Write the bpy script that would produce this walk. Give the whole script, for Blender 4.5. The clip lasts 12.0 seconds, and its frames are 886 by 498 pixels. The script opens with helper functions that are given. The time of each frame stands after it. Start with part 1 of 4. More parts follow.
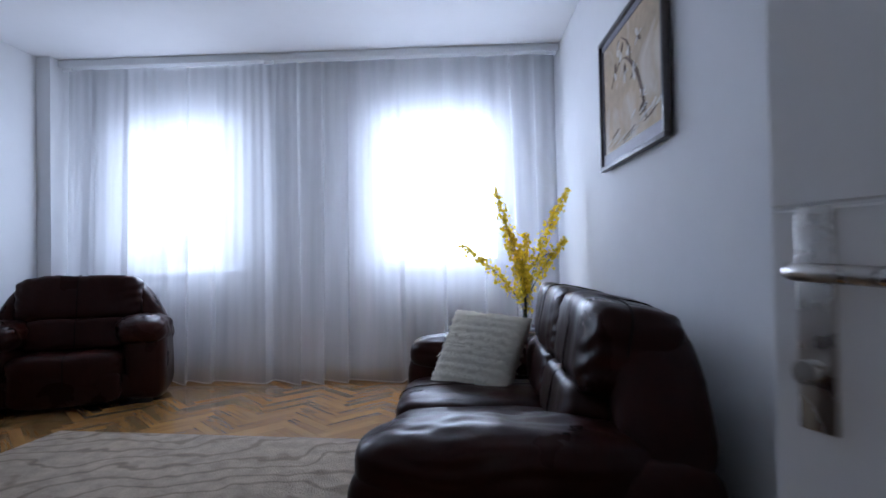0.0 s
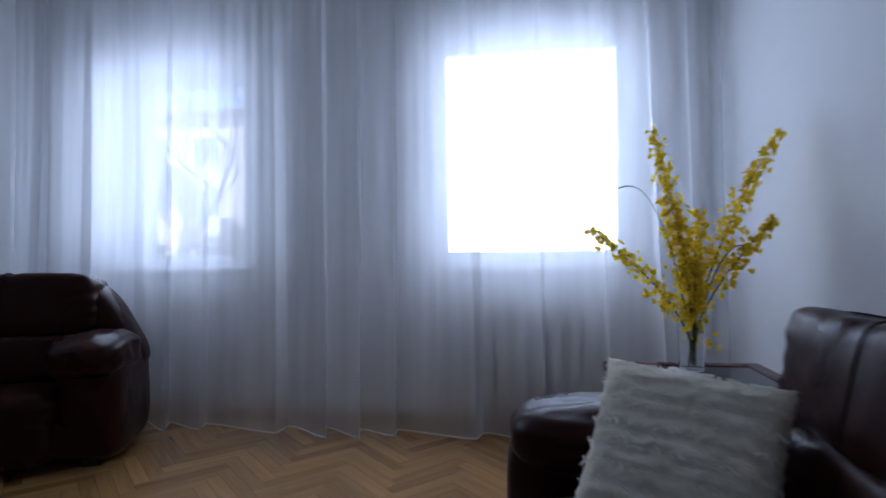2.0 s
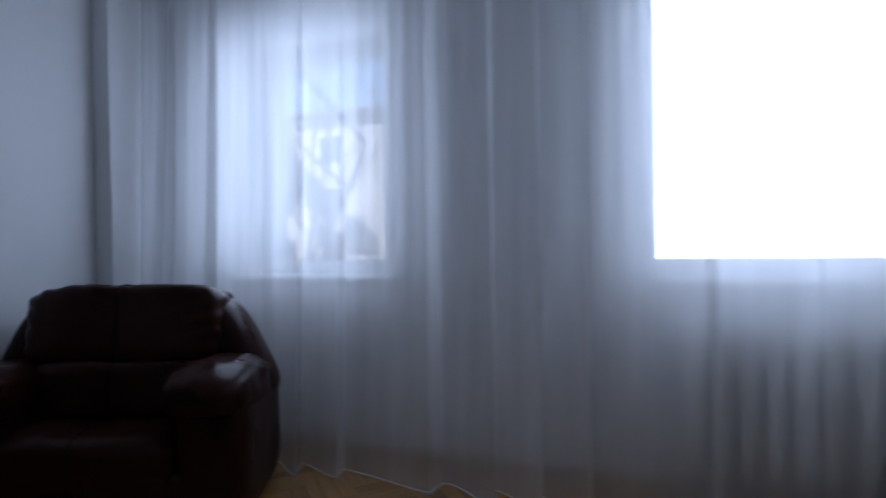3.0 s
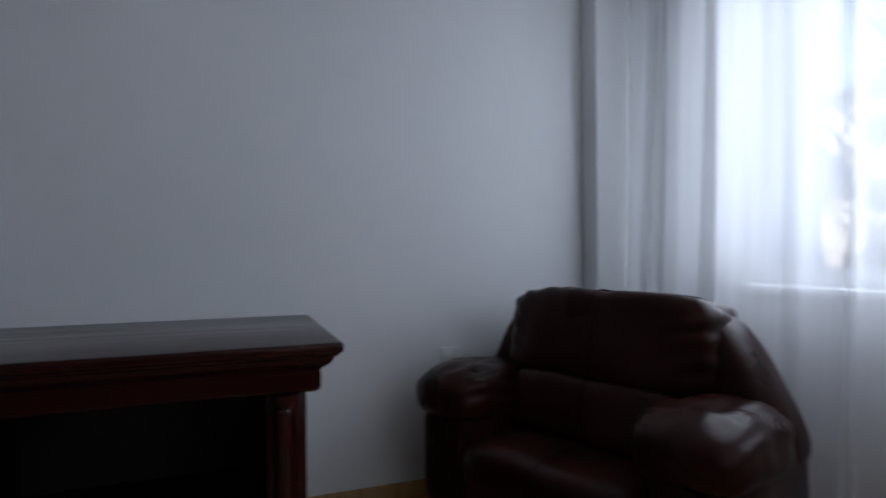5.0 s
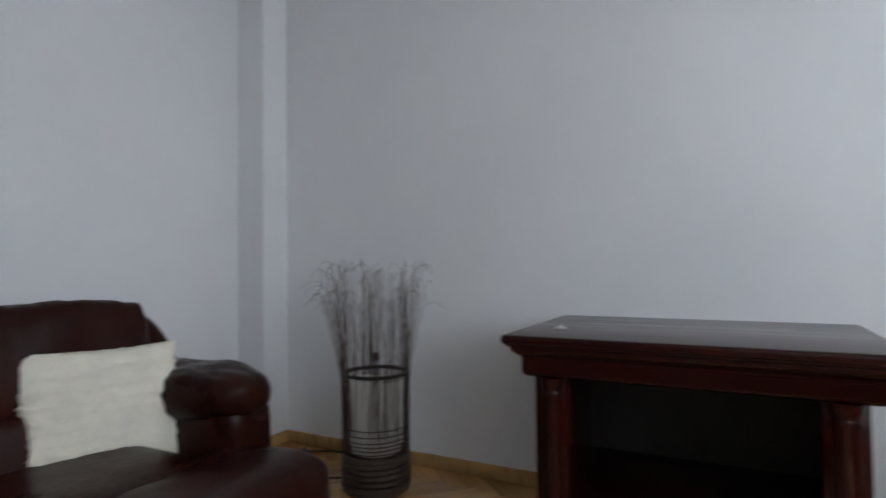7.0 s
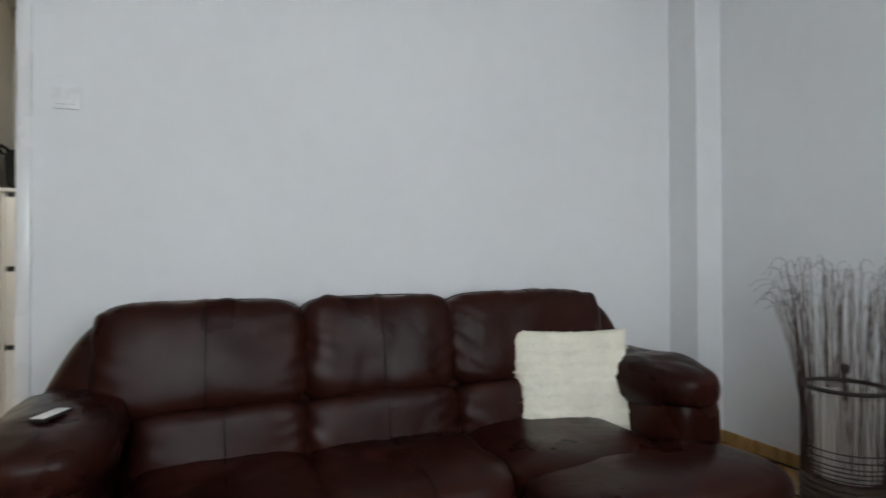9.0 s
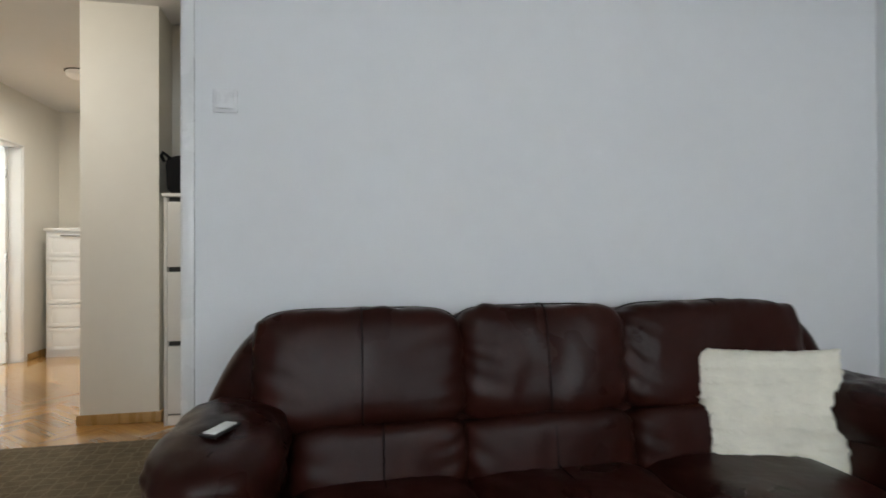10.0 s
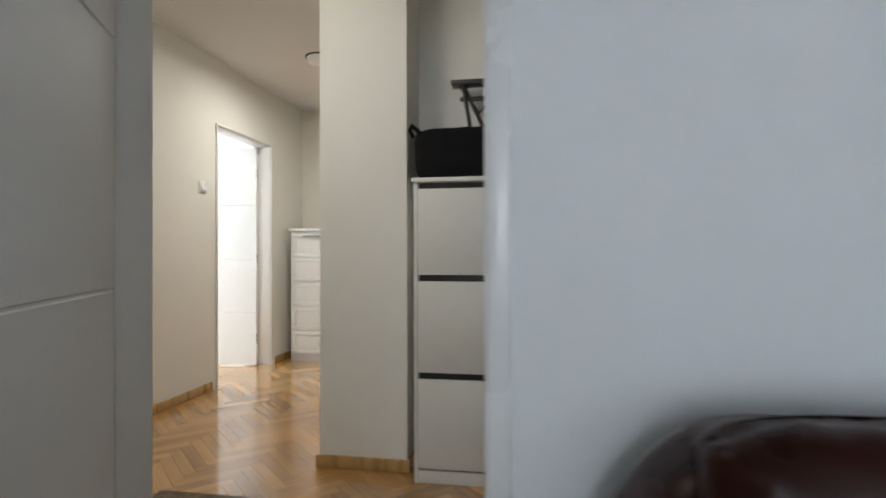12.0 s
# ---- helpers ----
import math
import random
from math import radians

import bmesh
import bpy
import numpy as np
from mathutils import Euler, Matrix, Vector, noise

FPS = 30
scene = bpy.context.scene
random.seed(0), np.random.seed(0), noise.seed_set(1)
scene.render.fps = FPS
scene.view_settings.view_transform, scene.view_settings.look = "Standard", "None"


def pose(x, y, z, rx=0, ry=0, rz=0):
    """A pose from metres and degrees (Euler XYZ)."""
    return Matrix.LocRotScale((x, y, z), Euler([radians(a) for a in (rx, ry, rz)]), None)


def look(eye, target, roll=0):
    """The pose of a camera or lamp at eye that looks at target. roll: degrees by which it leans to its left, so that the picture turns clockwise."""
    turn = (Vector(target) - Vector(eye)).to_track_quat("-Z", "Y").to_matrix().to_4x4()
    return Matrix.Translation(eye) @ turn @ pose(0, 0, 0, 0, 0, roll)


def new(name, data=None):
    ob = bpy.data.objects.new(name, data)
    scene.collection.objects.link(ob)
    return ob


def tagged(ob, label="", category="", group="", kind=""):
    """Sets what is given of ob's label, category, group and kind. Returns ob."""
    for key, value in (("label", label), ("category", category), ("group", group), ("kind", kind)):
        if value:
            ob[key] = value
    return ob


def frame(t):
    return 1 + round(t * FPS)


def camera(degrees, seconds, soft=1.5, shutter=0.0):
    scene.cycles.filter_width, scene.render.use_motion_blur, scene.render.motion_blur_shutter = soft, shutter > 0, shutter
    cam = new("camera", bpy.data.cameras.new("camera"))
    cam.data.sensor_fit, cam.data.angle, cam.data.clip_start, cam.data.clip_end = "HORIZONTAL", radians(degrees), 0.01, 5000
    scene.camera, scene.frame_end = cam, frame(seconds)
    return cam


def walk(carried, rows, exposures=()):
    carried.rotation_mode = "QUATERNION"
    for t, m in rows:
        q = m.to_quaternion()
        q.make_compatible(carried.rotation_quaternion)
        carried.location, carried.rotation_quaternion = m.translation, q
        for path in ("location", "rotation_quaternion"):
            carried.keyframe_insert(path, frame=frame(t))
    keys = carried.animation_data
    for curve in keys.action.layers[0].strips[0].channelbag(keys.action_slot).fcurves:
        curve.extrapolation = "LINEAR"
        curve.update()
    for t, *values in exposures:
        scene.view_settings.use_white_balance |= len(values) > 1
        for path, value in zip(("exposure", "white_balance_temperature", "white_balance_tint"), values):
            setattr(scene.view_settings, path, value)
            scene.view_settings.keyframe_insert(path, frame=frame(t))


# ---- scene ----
cam = camera(77.6, 12.0, shutter=0.5)
PATH = [
    (0, (0.785, 0.712, 0.928), (0.688, 2.709, 0.958), -1.0),
    (0.5, (0.73, 1.034, 0.938), (0.552, 3.026, 0.961), -0.9),
    (1, (0.671, 1.354, 0.938), (0.427, 3.339, 0.954), -0.9),
    (1.5, (0.579, 1.703, 0.957), (0.32, 3.686, 0.964), -0.8),
    (2, (0.492, 2.089, 0.945), (0.217, 4.07, 0.938), -0.7),
    (2.5, (0.309, 2.39, 0.96), (-0.098, 4.349, 0.944), -0.8),
    (3, (0.047, 2.723, 0.993), (-0.624, 4.607, 0.971), -0.9),
    (3.5, (-0.253, 2.9, 0.989), (-1.213, 4.655, 0.972), -0.8),
    (5.5, (-0.331, 3.23, 0.97), (-2.318, 3.462, 0.998), -0.6),
    (6, (-0.254, 3.181, 0.974), (-2.243, 2.978, 1.01), -0.9),
    (6.5, (-0.18, 3.146, 0.985), (-2.093, 2.564, 1.024), -0.9),
    (7, (-0.131, 3.095, 0.971), (-1.897, 2.158, 1.026), -0.7),
    (7.5, (-0.114, 3.09, 0.957), (-1.615, 1.77, 1.018), -0.5),
    (9.5, (0.145, 2.986, 1.022), (-0.421, 1.068, 1.035), -0.2),
    (10, (0.193, 2.788, 1.034), (-0.196, 0.826, 1.045), -0.2),
    (10.5, (0.253, 2.587, 1.058), (-0.033, 0.608, 1.061), -0.3),
    (11, (0.322, 2.316, 1.06), (0.288, 0.316, 1.059), -0.5),
    (11.5, (0.41, 2.021, 1.054), (0.642, 0.035, 1.07), -0.2),
    (12, (0.635, 1.691, 1.055), (0.971, -0.28, 1.065), -0.1),
]
walk(cam, [(t, look(e, g, r)) for t, e, g, r in PATH],
     exposures=[(0.0, 1.15, 5650, 17), (1.0, 0.72, 5600, 17), (1.5, 0.48, 5550, 17), (2.5, 0.2, 5400, 17), (3.5, -0.16, 5650, 14), (5.5, 0.72, 6400, 14), (6.5, 1.3, 6650, 13),
                (7.5, 1.7, 6750, 10), (9.5, 1.9, 7000, 8), (10.5, 1.6, 6850, 8), (12.0, 1.6, 6600, 8)])

# ---- world, sun and large lights ----
world = bpy.data.worlds.new("world")
scene.world = world
world.use_nodes = True
wn = world.node_tree
sky = wn.nodes.new("ShaderNodeTexSky")
sky.sky_type, sky.sun_disc = "NISHITA", False
sky.sun_elevation, sky.sun_rotation = radians(34), radians(233)
wn.links.new(sky.outputs["Color"], wn.nodes["Background"].inputs["Color"])
wn.nodes["Background"].inputs["Strength"].default_value = 0.15

sun = new("sun", bpy.data.lights.new("sun", "SUN"))
sun.data.energy, sun.data.angle, sun.data.color = 4.5, radians(0.5), (1, 0.95, 0.88)
sun.matrix_world = look((-16, -12, 14), (0, 0, 0))


def area(name, m, sx, sy, watts, color):
    lamp = new(name, bpy.data.lights.new(name, "AREA"))
    lamp.data.shape, lamp.data.size, lamp.data.size_y = "RECTANGLE", sx, sy
    lamp.data.energy, lamp.data.color = watts, color
    lamp.matrix_world = m
    return lamp


# daylight that enters by the two windows of the living room and by the bedroom's window
area("daylight_right_window", look((0.55, 5.32, 1.465), (0.5, 0, 0.35)), 0.98, 1.14, 14.2, (0.80, 0.89, 1.0))
area("daylight_left_window", look((-1.445, 5.03, 1.445), (-1.4, 0, 1.43)), 0.86, 1.10, 9.4, (0.80, 0.89, 1.0))
area("daylight_bedroom_window", look((5.6, -2.6, 1.55), (3.2, -2.9, 1.2)), 1.4, 1.4, 35, (0.74, 0.87, 1.0))
# added fill below the hall's ceiling lamp, which itself hardly glows
area("hall_fill_overhead", look((2.28, -2.34, 2.455), (2.28, -2.34, 0)), 0.24, 0.24, 5.0, (1.0, 0.96, 0.89))
# added fill near the living room door; no fitting hangs there
area("hall_entry_fill", look((1.95, 0.2, 2.4), (1.4, -1.2, 0.7)), 0.6, 0.6, 3.2, (1.0, 0.96, 0.89))


# ---- materials ----
def mat(name, color, rough=0.5, metal=0.0, scale=8.0, vary=0.12, bump=0.0, bump_scale=60.0, island=0.0, objrand=0.0, spec=0.5, coat=0.0,
        stretch=(1, 1, 1)):
    """A surface with variation at two scales, fine relief, and a shade of its own for each piece."""
    m = bpy.data.materials.new(name)
    m.use_nodes = True
    n, l = m.node_tree.nodes, m.node_tree.links
    b = n["Principled BSDF"]
    co = n.new("ShaderNodeTexCoord")
    mp = n.new("ShaderNodeMapping")
    mp.inputs["Scale"].default_value = stretch
    l.new(co.outputs["Object"], mp.inputs["Vector"])
    where = mp.outputs[0]
    if objrand or island:
        piece = n.new("ShaderNodeObjectInfo").outputs["Random"] if objrand else n.new("ShaderNodeNewGeometry").outputs["Random Per Island"]
        far = n.new("ShaderNodeVectorMath")
        far.operation = "MULTIPLY_ADD"
        l.new(piece, far.inputs[0])
        far.inputs[1].default_value = (37, 91, 53)
        l.new(where, far.inputs[2])
        where = far.outputs[0]
    big = n.new("ShaderNodeTexNoise")
    big.inputs["Scale"].default_value, big.inputs["Detail"].default_value = scale, 4
    fine = n.new("ShaderNodeTexNoise")
    fine.inputs["Scale"].default_value, fine.inputs["Detail"].default_value = scale * 9, 5
    l.new(where, big.inputs["Vector"]), l.new(where, fine.inputs["Vector"])
    mix = n.new("ShaderNodeMath")
    mix.operation = "MULTIPLY_ADD"
    l.new(fine.outputs[0], mix.inputs[0])
    mix.inputs[1].default_value = 0.5
    l.new(big.outputs[0], mix.inputs[2])
    last = mix.outputs[0]
    mid = 0.75
    if objrand or island:
        src = n.new("ShaderNodeObjectInfo").outputs["Random"] if objrand else n.new("ShaderNodeNewGeometry").outputs["Random Per Island"]
        add = n.new("ShaderNodeMath")
        add.operation = "MULTIPLY_ADD"
        l.new(src, add.inputs[0])
        add.inputs[1].default_value = objrand or island
        l.new(last, add.inputs[2])
        last, mid = add.outputs[0], 0.75 + (objrand or island) / 2
    rng = n.new("ShaderNodeMapRange")
    rng.inputs["From Min"].default_value, rng.inputs["From Max"].default_value = mid - 0.6, mid + 0.6
    rng.inputs["To Min"].default_value, rng.inputs["To Max"].default_value = 1 - 2.2 * vary, 1 + 2.2 * vary
    l.new(last, rng.inputs["Value"])
    mul = n.new("ShaderNodeVectorMath")
    mul.operation = "SCALE"
    mul.inputs[0].default_value = color
    l.new(rng.outputs[0], mul.inputs["Scale"])
    l.new(mul.outputs[0], b.inputs["Base Color"])
    rr = n.new("ShaderNodeMapRange")
    rr.inputs["From Min"].default_value, rr.inputs["From Max"].default_value = 0.3, 0.7
    rr.inputs["To Min"].default_value, rr.inputs["To Max"].default_value = max(rough - 0.07, 0.02), min(rough + 0.07, 1)
    l.new(big.outputs[0], rr.inputs["Value"])
    l.new(rr.outputs[0], b.inputs["Roughness"])
    b.inputs["Metallic"].default_value = metal
    b.inputs["Specular IOR Level"].default_value = spec
    b.inputs["Coat Weight"].default_value = coat
    b.inputs["Coat Roughness"].default_value = 0.08
    if bump:
        rel = n.new("ShaderNodeTexNoise")
        rel.inputs["Scale"].default_value, rel.inputs["Detail"].default_value = bump_scale, 6
        l.new(mp.outputs[0], rel.inputs["Vector"])
        bp = n.new("ShaderNodeBump")
        bp.inputs["Strength"].default_value, bp.inputs["Distance"].default_value = bump, 0.01
        l.new(rel.outputs[0], bp.inputs["Height"])
        l.new(bp.outputs[0], b.inputs["Normal"])
    return m


def leather_mat():
    m = mat("leather", (0.026, 0.0068, 0.0046), 0.31, scale=3, vary=0.2, bump=0.24, bump_scale=15, spec=0.13)
    n, l = m.node_tree.nodes, m.node_tree.links
    b = n["Principled BSDF"]
    grain = n.new("ShaderNodeTexVoronoi")
    grain.inputs["Scale"].default_value = 320
    co = n.new("ShaderNodeTexCoord")
    l.new(co.outputs["Object"], grain.inputs["Vector"])
    bp = n.new("ShaderNodeBump")
    bp.inputs["Strength"].default_value, bp.inputs["Distance"].default_value = 0.12, 0.002
    l.new(grain.outputs["Distance"], bp.inputs["Height"])
    old = b.inputs["Normal"].links[0].from_socket
    l.new(old, bp.inputs["Normal"])
    l.new(bp.outputs[0], b.inputs["Normal"])
    return m


def sheer_mat():
    """Thin voile: part of the light passes straight, the rest is scattered both ways. Denser where threads run close."""
    m = bpy.data.materials.new("voile")
    m.use_nodes = True
    n, l = m.node_tree.nodes, m.node_tree.links
    n.remove(n["Principled BSDF"])
    co = n.new("ShaderNodeTexCoord")
    mp = n.new("ShaderNodeMapping")
    mp.inputs["Scale"].default_value = (4, 4, 0.16)
    l.new(co.outputs["Object"], mp.inputs["Vector"])
    tex = n.new("ShaderNodeTexNoise")
    tex.inputs["Scale"].default_value, tex.inputs["Detail"].default_value = 1, 4
    l.new(mp.outputs[0], tex.inputs["Vector"])
    rng = n.new("ShaderNodeMapRange")
    rng.inputs["From Min"].default_value, rng.inputs["From Max"].default_value = 0.3, 0.7
    rng.inputs["To Min"].default_value, rng.inputs["To Max"].default_value = 0.36, 0.60
    l.new(tex.outputs[0], rng.inputs["Value"])
    dif, tra, clear = n.new("ShaderNodeBsdfDiffuse"), n.new("ShaderNodeBsdfTranslucent"), n.new("ShaderNodeBsdfTransparent")
    dif.inputs["Color"].default_value = tra.inputs["Color"].default_value = (0.93, 0.94, 0.96, 1)
    a, c = n.new("ShaderNodeMixShader"), n.new("ShaderNodeMixShader")
    a.inputs[0].default_value = 0.58
    l.new(dif.outputs[0], a.inputs[1]), l.new(tra.outputs[0], a.inputs[2])
    l.new(rng.outputs[0], c.inputs[0])
    l.new(clear.outputs[0], c.inputs[1]), l.new(a.outputs[0], c.inputs[2])
    l.new(c.outputs[0], n["Material Output"].inputs["Surface"])
    return m


def glass_mat(name, color=(1, 1, 1, 1), rough=0.0):
    m = bpy.data.materials.new(name)
    m.use_nodes = True
    b = m.node_tree.nodes["Principled BSDF"]
    b.inputs["Base Color"].default_value = color
    b.inputs["Transmission Weight"].default_value = 1
    b.inputs["Roughness"].default_value = rough
    b.inputs["IOR"].default_value = 1.45
    return m


def glow_mat(name, color, strength):
    m = bpy.data.materials.new(name)
    m.use_nodes = True
    b = m.node_tree.nodes["Principled BSDF"]
    b.inputs["Emission Color"].default_value, b.inputs["Emission Strength"].default_value = (*color, 1), strength
    return m


def petal_mat():
    """Thin yellow petals that let light through."""
    m = mat("yellow_petal", (0.88, 0.66, 0.015), 0.55, scale=30, vary=0.14, island=0.6)
    n, l = m.node_tree.nodes, m.node_tree.links
    b = n["Principled BSDF"]
    tra, mix = n.new("ShaderNodeBsdfTranslucent"), n.new("ShaderNodeMixShader")
    l.new(b.inputs["Base Color"].links[0].from_socket, tra.inputs["Color"])
    mix.inputs[0].default_value = 0.32
    l.new(b.outputs[0], mix.inputs[1]), l.new(tra.outputs[0], mix.inputs[2])
    l.new(mix.outputs[0], n["Material Output"].inputs["Surface"])
    return m


def carpet_mat(name, base, dark, scale, hexes=False):
    """Short pile with a darker woven pattern in it."""
    m = mat(name, base, 0.95, scale=14, vary=0.26, bump=1.0, bump_scale=130, spec=0.1)
    n, l = m.node_tree.nodes, m.node_tree.links
    b = n["Principled BSDF"]
    old = b.inputs["Base Color"].links[0].from_socket
    co = n.new("ShaderNodeTexCoord")
    if hexes:
        tex = n.new("ShaderNodeTexVoronoi")
        tex.feature = "DISTANCE_TO_EDGE"
        tex.inputs["Scale"].default_value, tex.inputs["Randomness"].default_value = scale, 0.35
        l.new(co.outputs["Object"], tex.inputs["Vector"])
        out, lo, hi = tex.outputs["Distance"], 0.02, 0.1
    else:
        tex = n.new("ShaderNodeTexWave")
        tex.inputs["Scale"].default_value, tex.inputs["Distortion"].default_value = scale, 19
        tex.inputs["Detail"].default_value, tex.inputs["Detail Scale"].default_value = 3, 0.75
        tex.bands_direction = "Y"
        slant = n.new("ShaderNodeMapping")
        slant.inputs["Rotation"].default_value = (0, 0, radians(-22))
        l.new(co.outputs["Object"], slant.inputs["Vector"])
        l.new(slant.outputs[0], tex.inputs["Vector"])
        out, lo, hi = tex.outputs["Fac"], 0.02, 0.16
    rng = n.new("ShaderNodeMapRange")
    rng.inputs["From Min"].default_value, rng.inputs["From Max"].default_value = lo, hi
    rng.inputs["To Min"].default_value = 0.5
    rng.inputs["To Max"].default_value = 0.0
    l.new(out, rng.inputs["Value"])
    mx = n.new("ShaderNodeMix")
    mx.data_type = "RGBA"
    l.new(rng.outputs[0], mx.inputs["Factor"])
    l.new(old, mx.inputs["A"])
    mx.inputs["B"].default_value = (*dark, 1)
    l.new(mx.outputs["Result"], b.inputs["Base Color"])
    return m


M_WALL = mat("wall_paint", (0.78, 0.79, 0.80), 0.85, scale=1.2, vary=0.025, bump=0.12, bump_scale=180)
M_HALL = mat("hall_paint", (0.81, 0.79, 0.735), 0.85, scale=1.2, vary=0.025, bump=0.12, bump_scale=180)
M_CEIL = mat("ceiling_paint", (0.8, 0.8, 0.8), 0.9, scale=1.0, vary=0.02, bump=0.08, bump_scale=150)
M_LACQ = mat("white_lacquer", (0.8, 0.8, 0.79), 0.32, scale=2, vary=0.02)
M_DOOR = mat("door_lacquer", (0.8, 0.8, 0.79), 0.52, scale=2, vary=0.02, spec=0.35)
M_PVC = mat("white_pvc", (0.82, 0.83, 0.84), 0.35, scale=4, vary=0.02)
M_OAK = mat("oak_block", (0.47, 0.252, 0.085), 0.14, scale=3.0, vary=0.19, bump=0.03, bump_scale=40, objrand=0.75, coat=0.8, stretch=(1, 14, 1))
M_OAKJ = mat("oak_block_joined", (0.47, 0.252, 0.085), 0.14, scale=3.0, vary=0.19, bump=0.03, bump_scale=40, island=0.75, coat=0.8, stretch=(1, 14, 1))
M_JOINT = mat("dark_joint", (0.12, 0.07, 0.035), 0.6, scale=10, vary=0.15)
M_SKIRT = mat("oak_skirting", (0.46, 0.28, 0.105), 0.3, scale=3, vary=0.15, bump=0.03, stretch=(6, 6, 1))
M_LEATHER = leather_mat()
M_PIPE = mat("seam_thread", (0.010, 0.004, 0.0035), 0.6, scale=40, vary=0.1, spec=0.08)
M_FOOT = mat("black_plastic", (0.012, 0.012, 0.012), 0.5, scale=20, vary=0.1)
M_MAHOG = mat("mahogany", (0.025, 0.0038, 0.0027), 0.2, scale=2.2, vary=0.07, bump=0.02, bump_scale=30, coat=0.12, spec=0.25, stretch=(9, 1, 9))
M_REDWOOD = mat("red_mahogany", (0.10, 0.014, 0.013), 0.25, scale=2.2, vary=0.14, bump=0.03, bump_scale=30, spec=0.35, stretch=(9, 1, 9))
M_INSHADE = mat("inside_shade", (0.008, 0.004, 0.003), 0.6, scale=3, vary=0.2)
M_SHAG = mat("cream_pile", (0.86, 0.815, 0.69), 0.95, scale=10, vary=0.08, bump=0.35, bump_scale=160, spec=0.1)
M_VOILE = sheer_mat()
M_GLASS = glass_mat("clear_glass")
M_STEEL = mat("satin_nickel", (0.55, 0.53, 0.5), 0.28, metal=1.0, scale=30, vary=0.06)
M_SWITCH = mat("switch_plastic", (0.8, 0.8, 0.81), 0.3, scale=10, vary=0.01)
M_RAD = mat("radiator_enamel", (0.74, 0.74, 0.72), 0.4, scale=5, vary=0.04)
M_CARPET = carpet_mat("pile_carpet", (0.46, 0.375, 0.285), (0.13, 0.10, 0.07), 2.3)
M_RUNNER = carpet_mat("hall_rug_pile", (0.19, 0.155, 0.11), (0.32, 0.28, 0.2), 14, True)
M_PETAL = petal_mat()
M_PETALR = mat("petal_heart", (0.22, 0.07, 0.01), 0.6, scale=30, vary=0.2)
M_STEM = mat("green_stem", (0.05, 0.09, 0.03), 0.5, scale=30, vary=0.2)
M_TWIG = mat("brown_twig", (0.075, 0.038, 0.029), 0.7, scale=40, vary=0.3, island=0.6)
M_RATTAN = mat("lamp_weave", (0.05, 0.03, 0.022), 0.6, scale=40, vary=0.25)
M_SHADEP = mat("paper_shade", (0.62, 0.60, 0.56), 0.8, scale=30, vary=0.06)
M_BLACK = mat("black_cloth", (0.007, 0.007, 0.008), 0.8, scale=40, vary=0.25, bump=0.3, bump_scale=200, spec=0.15)
M_METALK = mat("black_metal", (0.015, 0.014, 0.013), 0.4, scale=30, vary=0.1)
M_PAPER = mat("white_paper", (0.78, 0.78, 0.76), 0.7, scale=20, vary=0.03)
M_DOILY = mat("white_lace", (0.74, 0.74, 0.72), 0.9, scale=60, vary=0.1, bump=0.5, bump_scale=300)
M_CAB = mat("white_laminate", (0.74, 0.73, 0.69), 0.4, scale=3, vary=0.03)
M_GAPSHADE = mat("gap_shade", (0.05, 0.045, 0.04), 0.6, scale=10, vary=0.1)
M_FRAME = mat("picture_frame_wood", (0.045, 0.035, 0.035), 0.4, scale=20, vary=0.3)
M_MAT = mat("picture_slip", (0.25, 0.25, 0.29), 0.6, scale=30, vary=0.15)
M_BARK = mat("bark", (0.09, 0.07, 0.055), 0.9, scale=8, vary=0.3, bump=0.6, bump_scale=30)
M_FACADE = mat("render_facade", (0.55, 0.52, 0.47), 0.9, scale=0.6, vary=0.08)
M_FACGLASS = mat("facade_glass", (0.05, 0.07, 0.09), 0.1, scale=0.8, vary=0.3)
M_ROOF = mat("roof_felt", (0.14, 0.09, 0.07), 0.9, scale=2, vary=0.2)
M_GROUND = mat("ground_soil", (0.13, 0.12, 0.09), 0.95, scale=0.5, vary=0.25)
M_BED = mat("bedroom_paint", (0.8, 0.8, 0.79), 0.85, scale=1, vary=0.02)


# ---- mesh helpers ----
def link(name, bm, material, parent=None, label="", smooth=None):
    me = bpy.data.meshes.new(name)
    bm.to_mesh(me)
    bm.free()
    if smooth is not None:
        me.shade_smooth()
        if smooth:
            me.set_sharp_from_angle(angle=radians(smooth))
    for mm in (material if isinstance(material, (list, tuple)) else [material]):
        me.materials.append(mm)
    ob = new(name, me)
    if parent is not None:
        ob.parent = parent
    if label:
        ob["label"] = label
    return ob


def part(name, bm, material, parent, label="", smooth=40):
    return link(name, bm, material, parent, label, smooth)


def box(bm, x0, x1, y0, y1, z0, z1, bevel=0.0, seg=2, m=None):
    r = bmesh.ops.create_cube(bm, size=1)
    vs = r["verts"]
    for v in vs:
        v.co = Vector((x0 + (v.co.x + 0.5) * (x1 - x0), y0 + (v.co.y + 0.5) * (y1 - y0), z0 + (v.co.z + 0.5) * (z1 - z0)))
    if bevel:
        es = list({e for v in vs for e in v.link_edges})
        out = bmesh.ops.bevel(bm, geom=es, offset=bevel, segments=seg, profile=0.5, affect="EDGES")
        vs = list({v for v in out["verts"]} | {v for v in vs if v.is_valid})
    if m is not None:
        bmesh.ops.transform(bm, matrix=m, verts=[v for v in vs if v.is_valid])
    return bm


def nbox(*a, **k):
    return box(bmesh.new(), *a, **k)


